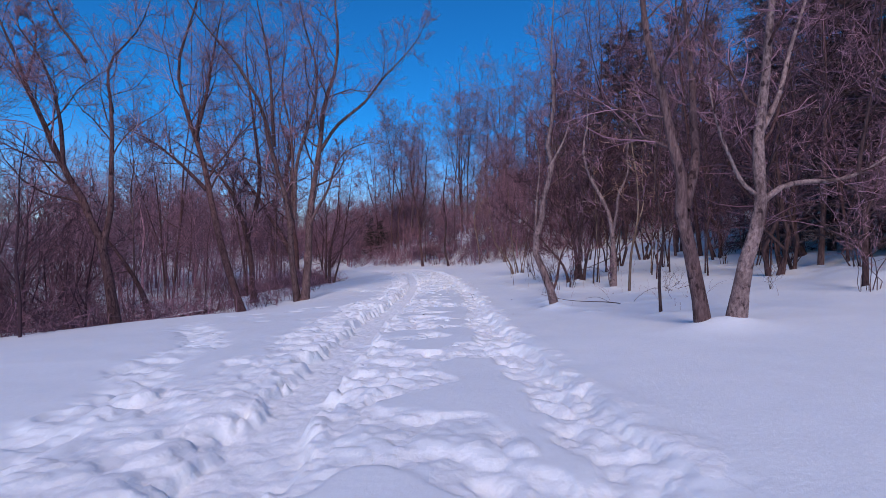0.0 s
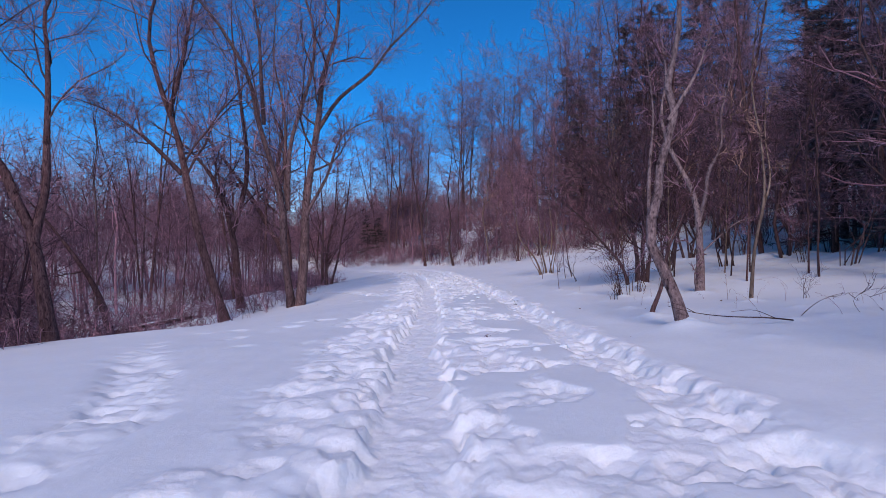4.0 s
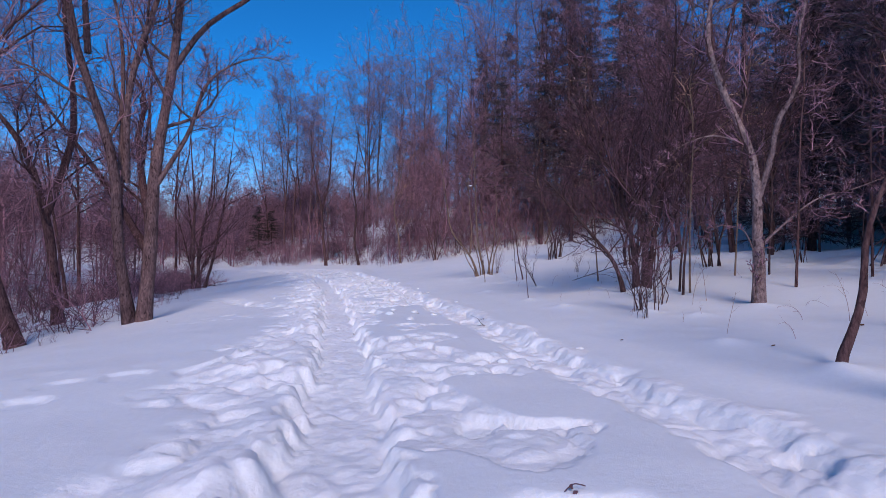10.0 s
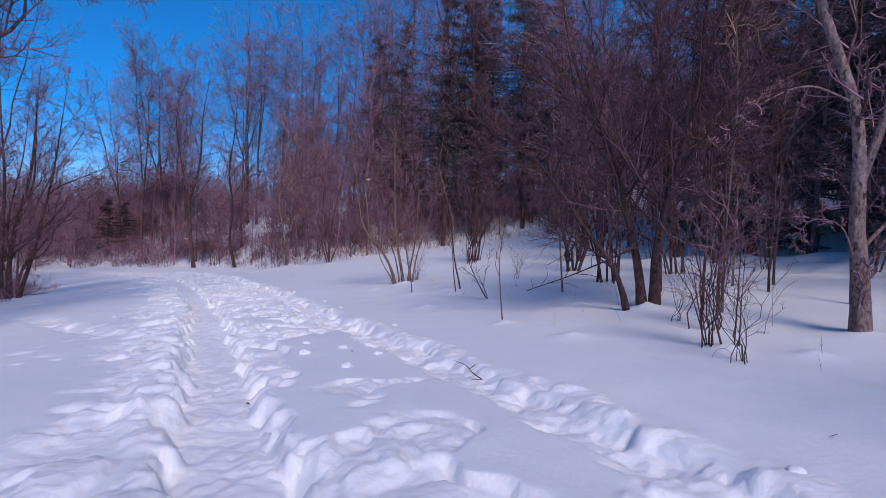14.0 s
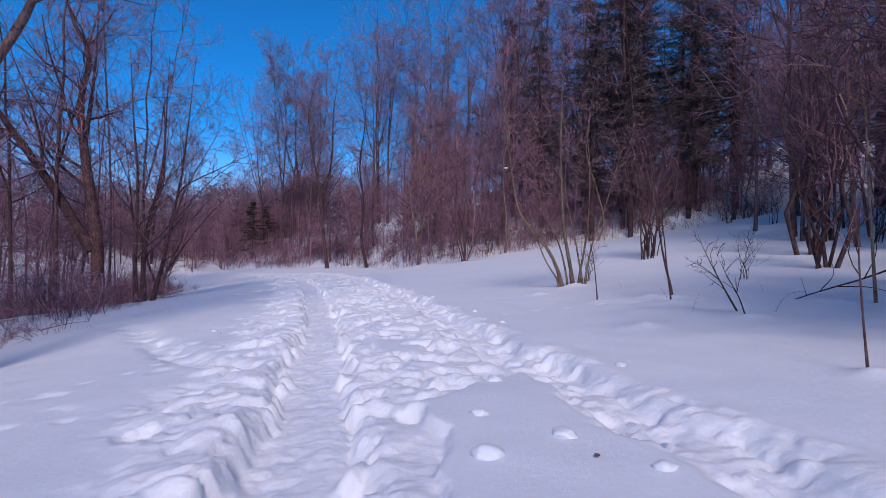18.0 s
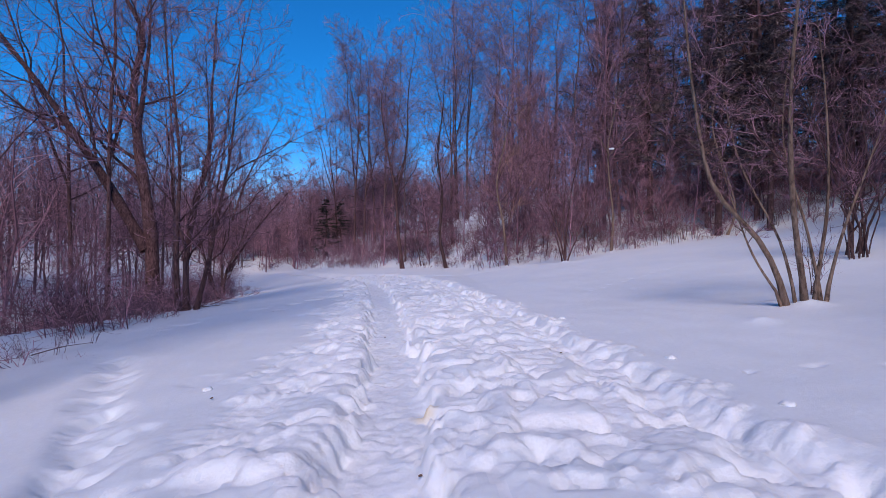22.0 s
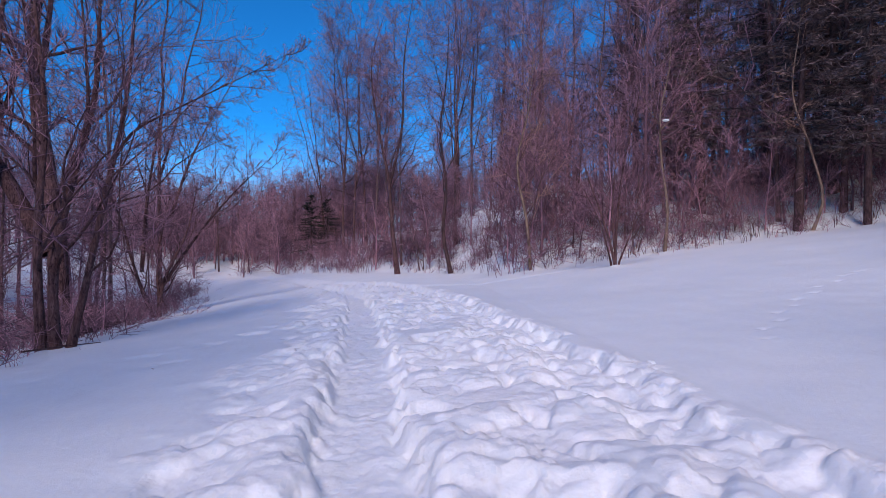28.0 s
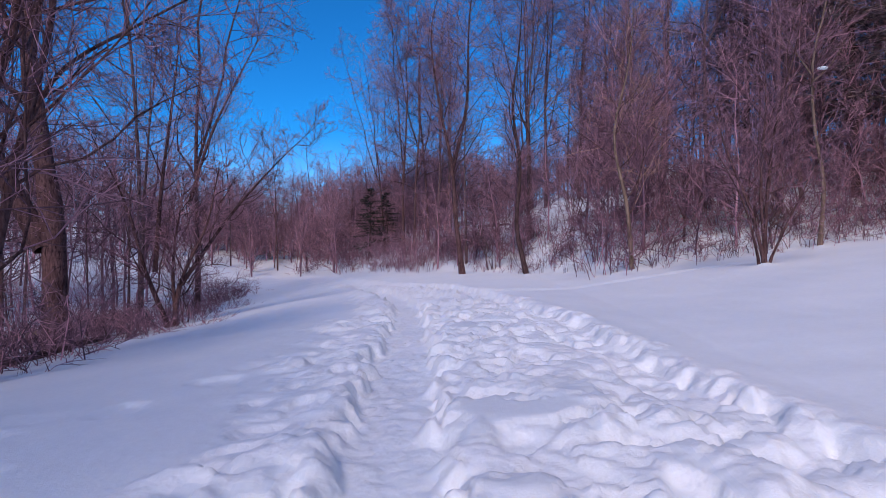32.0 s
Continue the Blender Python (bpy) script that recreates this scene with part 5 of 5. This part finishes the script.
def dead_leaf(x, y, turn, tilt, size, label):
    """A curled dead leaf."""
    n, rows = 7, []
    for i in range(n):
        t = i / (n - 1)
        w = 0.42 * math.sin(math.pi * (0.08 + 0.9 * t)) ** 0.8
        rows.append([((t - 0.5) * size, s * w * size, size * (0.5 * (s * w) ** 2 + 0.25 * (t - 0.5) ** 2)) for s in (-1, -0.4, 0, 0.4, 1)])
    v = np.array(rows).reshape(-1, 3)
    f = [[r * 5 + k, r * 5 + k + 1, r * 5 + k + 6, r * 5 + k + 5] for r in range(n - 1) for k in range(4)]
    me = mesh_of("dead_leaf", np.concatenate([v, v - [0, 0, 0.0012]]), np.array(f + [[q + 35 for q in reversed(k)] for k in f]))
    ob = tagged(part("dead_leaf", me, LEAF), label, "leaf", "dead leaves on the snow")
    ob.matrix_basis = pose(x, y, height(x, y) + 0.012 + 0.3 * size * abs(math.sin(radians(tilt))), tilt, 0, turn)


for i, (x, y, tilt, size) in enumerate(((0.77, 24.4, 75, 0.06), (-1.24, 20.96, 10, 0.05), (-1.25, 20.54, 15, 0.045), (-1.35, 27.8, 8, 0.05), (-3.41, 29.9, 20, 0.04), (0.2, 22.4, 12, 0.04), (-6.2, 27.2, 15, 0.05),
                                        (2.2, 17.4, 30, 0.05), (3.2, 15.9, 20, 0.05), (-1.9, 33.6, 10, 0.04), (0.4, 31.0, 10, 0.04), (-5.0, 38.4, 10, 0.05), (1.6, 12.4, 20, 0.04), (5.2, 16.6, 25, 0.06))):
    dead_leaf(x, y, i * 77, tilt, size, "small curled brown leaf on the snow")


def leaf_clump(x, y):
    rng = np.random.default_rng(61)
    root = thing("leaf_clump", x, y, height(x, y) + 0.004, label="small dark clump of dead leaves on a twig", category="leaves")
    for i in range(6):
        at = rng.normal(size=(1, 3)) * np.array([0.02, 0.02, 0.004]) + np.array([[0, 0, 0.008]])
        part("leaf", blades("leaf", rng, at, 0.028, 0.011, 0.1), TWIG_DARK, root)
    part("stem", tubes("stem", (resample([(-0.05, 0, 0), (0, 0.01, 0.03), (0.06, 0, 0.02)], 6)[None], np.full((1, 6), 0.003), 6)), TWIG_DARK, root)


leaf_clump(-0.45, 13.18)


def stalk(seed, tall, lean, mat, label):
    """A dry weed stalk: one bent stem, a few short side stems."""
    rng = np.random.default_rng(seed)
    root = thing("dry_stalk", 0, 0, 0, label=label, category="weed", group="dry stalks in the snow")
    t = np.linspace(0, 1, 9)
    p = np.stack([lean * tall * t ** 1.8, 0.05 * tall * np.sin(3 * t + seed), tall * (t - 0.42 * lean * t ** 3) - 0.08], axis=1)
    r = 0.0042 * (1 - 0.6 * t)
    part("stem", tubes("stem", (p[None], r[None], 5)), mat, root)
    b, rb = grow(rng, p[None], r[None], 4, 3, 0.35, (25, 55), 0.28, 0.7, 0.2, 0.15, 0.002)
    for i in range(len(b)):
        part("side_stem", tubes("side_stem", (b[i:i + 1], rb[i:i + 1], 4)), mat, root)
    return root


STALKS = kinds_of(*[stalk(70 + i, tall, lean, TWIG if i % 2 else TWIG_TAN, "thin dry stalk bending out of the snow") for i, (tall, lean) in enumerate(((0.55, 0.3), (0.75, 0.7), (0.4, 0.15), (0.65, 1.1), (0.9, 0.45)))])
rng = np.random.default_rng(8)
plant(rng, STALKS, scatter(rng, 46, (3.0, 9.0, 9.0, 31.0), lambda x, y: x < hill_edge(y) - 1.0 and x > 2.6 + 0.03 * y, 0.45), (0.6, 1.1), 8, 0.02)
WEEDS = kinds_of(shrub(81, 0.9, 5, 0.006, TWIG_DARK, TWIG_DARK, 0.5, 3, 2, "dark weed stems poking through the snow", "weed", "weed"), shrub(82, 0.6, 6, 0.005, TWIG, TWIG, 0.7, 3, 2, "brown weed stems poking through the snow", "weed", "weed"))
plant(rng, WEEDS, scatter(rng, 60, (-13, -7.5, 12, 58), lambda x, y: bank_edge(y) - 0.8 < x < bank_edge(y) + 1.1, 0.5), (0.6, 1.2), 8, 0.02)
plant(rng, WEEDS, scatter(rng, 110, (-10, 24, 46, 80), lambda x, y: wood_edge(x) - 0.7 < y < wood_edge(x) + 2.2, 0.45), (0.8, 1.7), 8, 0.02)


def log(x, y, turn, tilt, length, r, snow, label):
    """A fallen trunk with snow lying along its top."""
    rng = np.random.default_rng(int(abs(x * 31 + y * 7)))
    root = thing("fallen_log", x, y, height(x, y) + r * 0.6, turn, label=label, category="log")
    t = np.linspace(-0.5, 0.5, 12)
    p = np.stack([t * length, 0.03 * length * np.sin(t * 5), t * length * math.tan(radians(tilt)) + 0.5 * length * abs(math.tan(radians(tilt)))], axis=1)
    rr = r * (1 - 0.25 * (t + 0.5)) * (1 + 0.06 * rng.normal(size=12))
    ends = rr.copy()
    ends[0], ends[-1] = rr[0] * 0.9, rr[-1] * 0.8
    part("trunk", tubes("trunk", (p[None], ends[None], 12)), BARK_DARK, root)
    b, rb = grow(rng, p[None], rr[None], 5, 5, 0.25, (40, 80), 0.3, 0.35, 0.3, 0.2, 0.01)
    for i in range(len(b)):
        part("broken_limb", tubes("broken_limb", (b[i:i + 1], rb[i:i + 1], 5)), BARK_DARK, root)
    if snow:
        q = p[1:-1] + np.array([0, 0, 0.75 * r])
        part("snow_cap", tubes("snow_cap", (q[None], (0.62 * rr[1:-1] * (0.7 + 0.5 * rng.random(10)) * np.sin(np.linspace(0.3, 2.85, 10)) ** 0.5)[None], 10)), SNOW, root, "snow lying on the log")


log(0.3, 76.5, 12, 5, 3.6, 0.11, True, "snow-covered fallen log in brush on the far bank")
log(-10.6, 46.6, 75, 4, 2.6, 0.08, False, "dark fallen trunk under bushes on the bank")
log(-14.6, 29.5, 30, 8, 4.0, 0.11, True, "snowy fallen trunk in the low ground")


def stump(x, y):
    """A short sawn stump with a pale cut face."""
    root = thing("tree_stump", x, y, height(x, y) - 0.1, 20, label="short stump with a pale sawn face", category="stump")
    z = np.array([-0.1, 0.05, 0.2, 0.4, 0.6])
    p = np.stack([0 * z, -0.15 * z, z], axis=1)
    part("trunk", tubes("trunk", (p[None], np.array([[0.3, 0.26, 0.22, 0.2, 0.2]]), 14)), BARK_BROWN, root)
    bm = bmesh.new()
    bmesh.ops.create_cone(bm, cap_ends=True, segments=20, radius1=0.19, radius2=0.185, depth=0.03, matrix=pose(0, -0.1, 0.6, 38, 0, 0))
    me = bpy.data.meshes.new("cut_face")
    bm.to_mesh(me)
    bm.free()
    part("cut_face", me, WOOD_CUT, root, "pale sawn wood")


stump(-13.5, 49.5)


def snow_lump(x, y, z, size):
    """A lump of snow caught in a fork."""
    bm = bmesh.new()
    bmesh.ops.create_icosphere(bm, subdivisions=3, radius=1)
    for v in bm.verts:
        k = 1 + 0.25 * noise.noise(v.co * 1.8)
        v.co = Vector((v.co.x * size * 1.5 * k, v.co.y * size * k, v.co.z * size * 0.55 * k))
    for f in bm.faces:
        f.smooth = True
    me = bpy.data.meshes.new("snow_lump")
    bm.to_mesh(me)
    bm.free()
    ob = tagged(part("snow_lump", me, SNOW), "lump of snow caught in twigs of a tree", "snow")
    ob.location = (x, y, z)


snow_lump(9.1, 53.0, 6.2, 0.1)
hero_tree("tree", 9.2, 53.4, -3, [[(0, 0), (0.1, 2.0), (-0.05, 4.0), (-0.15, 5.9), (0.2, 8.0), (0.1, 11.0)], [(-0.15, 5.5), (-0.6, 6.2), (-1.2, 7.4)], [(-0.1, 5.3), (0.3, 5.7), (0.8, 6.6)]], (0.09, 0.04, 0.04), BARK_PALE, TWIG, 48, 14, 0.3, (6, 5),
          "pale slender tree with a snow lump in its fork", "trees at the far bank")


# ---- chunks of kicked-up snow lying loose ----
def snow_chunk(x, y, size, seed):
    bm = bmesh.new()
    bmesh.ops.create_icosphere(bm, subdivisions=3, radius=1)
    for v in bm.verts:
        k = 1 + 0.3 * noise.noise(v.co * 1.4 + Vector((seed, 0, 0))) + 0.12 * noise.noise(v.co * 4 + Vector((0, seed, 0)))
        v.co = Vector((v.co.x * size * 1.2 * k, v.co.y * size * k, v.co.z * size * 0.62 * k))
    for f in bm.faces:
        f.smooth = True
    me = bpy.data.meshes.new("snow_chunk")
    bm.to_mesh(me)
    bm.free()
    ob = tagged(part("snow_chunk", me, SNOW), "loose rounded chunk of kicked-up snow", "snow", "loose snow chunks by the path")
    ob.matrix_basis = pose(x, y, height(x, y) + 0.02 * size, 0, 0, seed * 61)


for i, (x, y, size) in enumerate(((0.18, 24.48, 0.07), (0.18, 22.82, 0.075), (0.5, 22.2, 0.06), (-0.1, 21.5, 0.08), (-0.25, 23.4, 0.06), (-0.4, 22.6, 0.09), (0.56, 12.2, 0.07), (0.1, 11.8, 0.06), (1.5, 17.2, 0.05),
                                  (1.55, 24.6, 0.055), (1.4, 30.2, 0.05), (1.1, 33.5, 0.055), (0.95, 36.5, 0.05), (0.4, 17.0, 0.06), (-0.2, 16.2, 0.05), (-3.6, 30.3, 0.05),
                                  (1.45, 28.4, 0.05), (0.2, 8.4, 0.05))):
    snow_chunk(x, y, size, i + 1)

# ---- the snow ----
def snow_sheet():
    def widen(start, step, growth, end):
        out, at = [], start
        while at < end:
            at += step
            step *= growth
            out.append(at)
        return np.array(out)
    xs = np.concatenate([-widen(4.6, 0.055, 1.07, 500)[::-1], np.arange(-4.6, -3.3, 0.05), np.arange(-3.3, 2.2, 0.03), np.arange(2.2, 6.6, 0.075), np.arange(6.6, 15, 0.2), widen(15, 0.2, 1.1, 500)])
    ys = np.concatenate([-widen(-2.4, 0.06, 1.12, 450)[::-1], np.arange(2.4, 46, 0.035), widen(46, 0.046, 1.03, 600)])
    gx, gy = np.meshgrid(xs, ys)
    x, y = gx.ravel(), gy.ravel()
    v = np.stack([x, y, surface(x, y)], axis=1)
    i = np.arange(len(ys) - 1)[:, None] * len(xs) + np.arange(len(xs) - 1)[None]
    f = np.stack([i, i + 1, i + 1 + len(xs), i + len(xs)], axis=-1).reshape(-1, 4)
    me = mesh_of("ground", v, f)
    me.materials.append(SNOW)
    me.materials.append(PACKED_LIT)
    # trodden faces get the paler snow, its sunlit look part of the colour
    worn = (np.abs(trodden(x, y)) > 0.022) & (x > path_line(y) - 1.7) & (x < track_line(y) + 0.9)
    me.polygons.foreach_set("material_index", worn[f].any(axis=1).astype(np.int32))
    return tagged(part("ground", me, SNOW), "deep white snow with a trodden path and footprints", "snow", kind="structure")


snow_sheet()
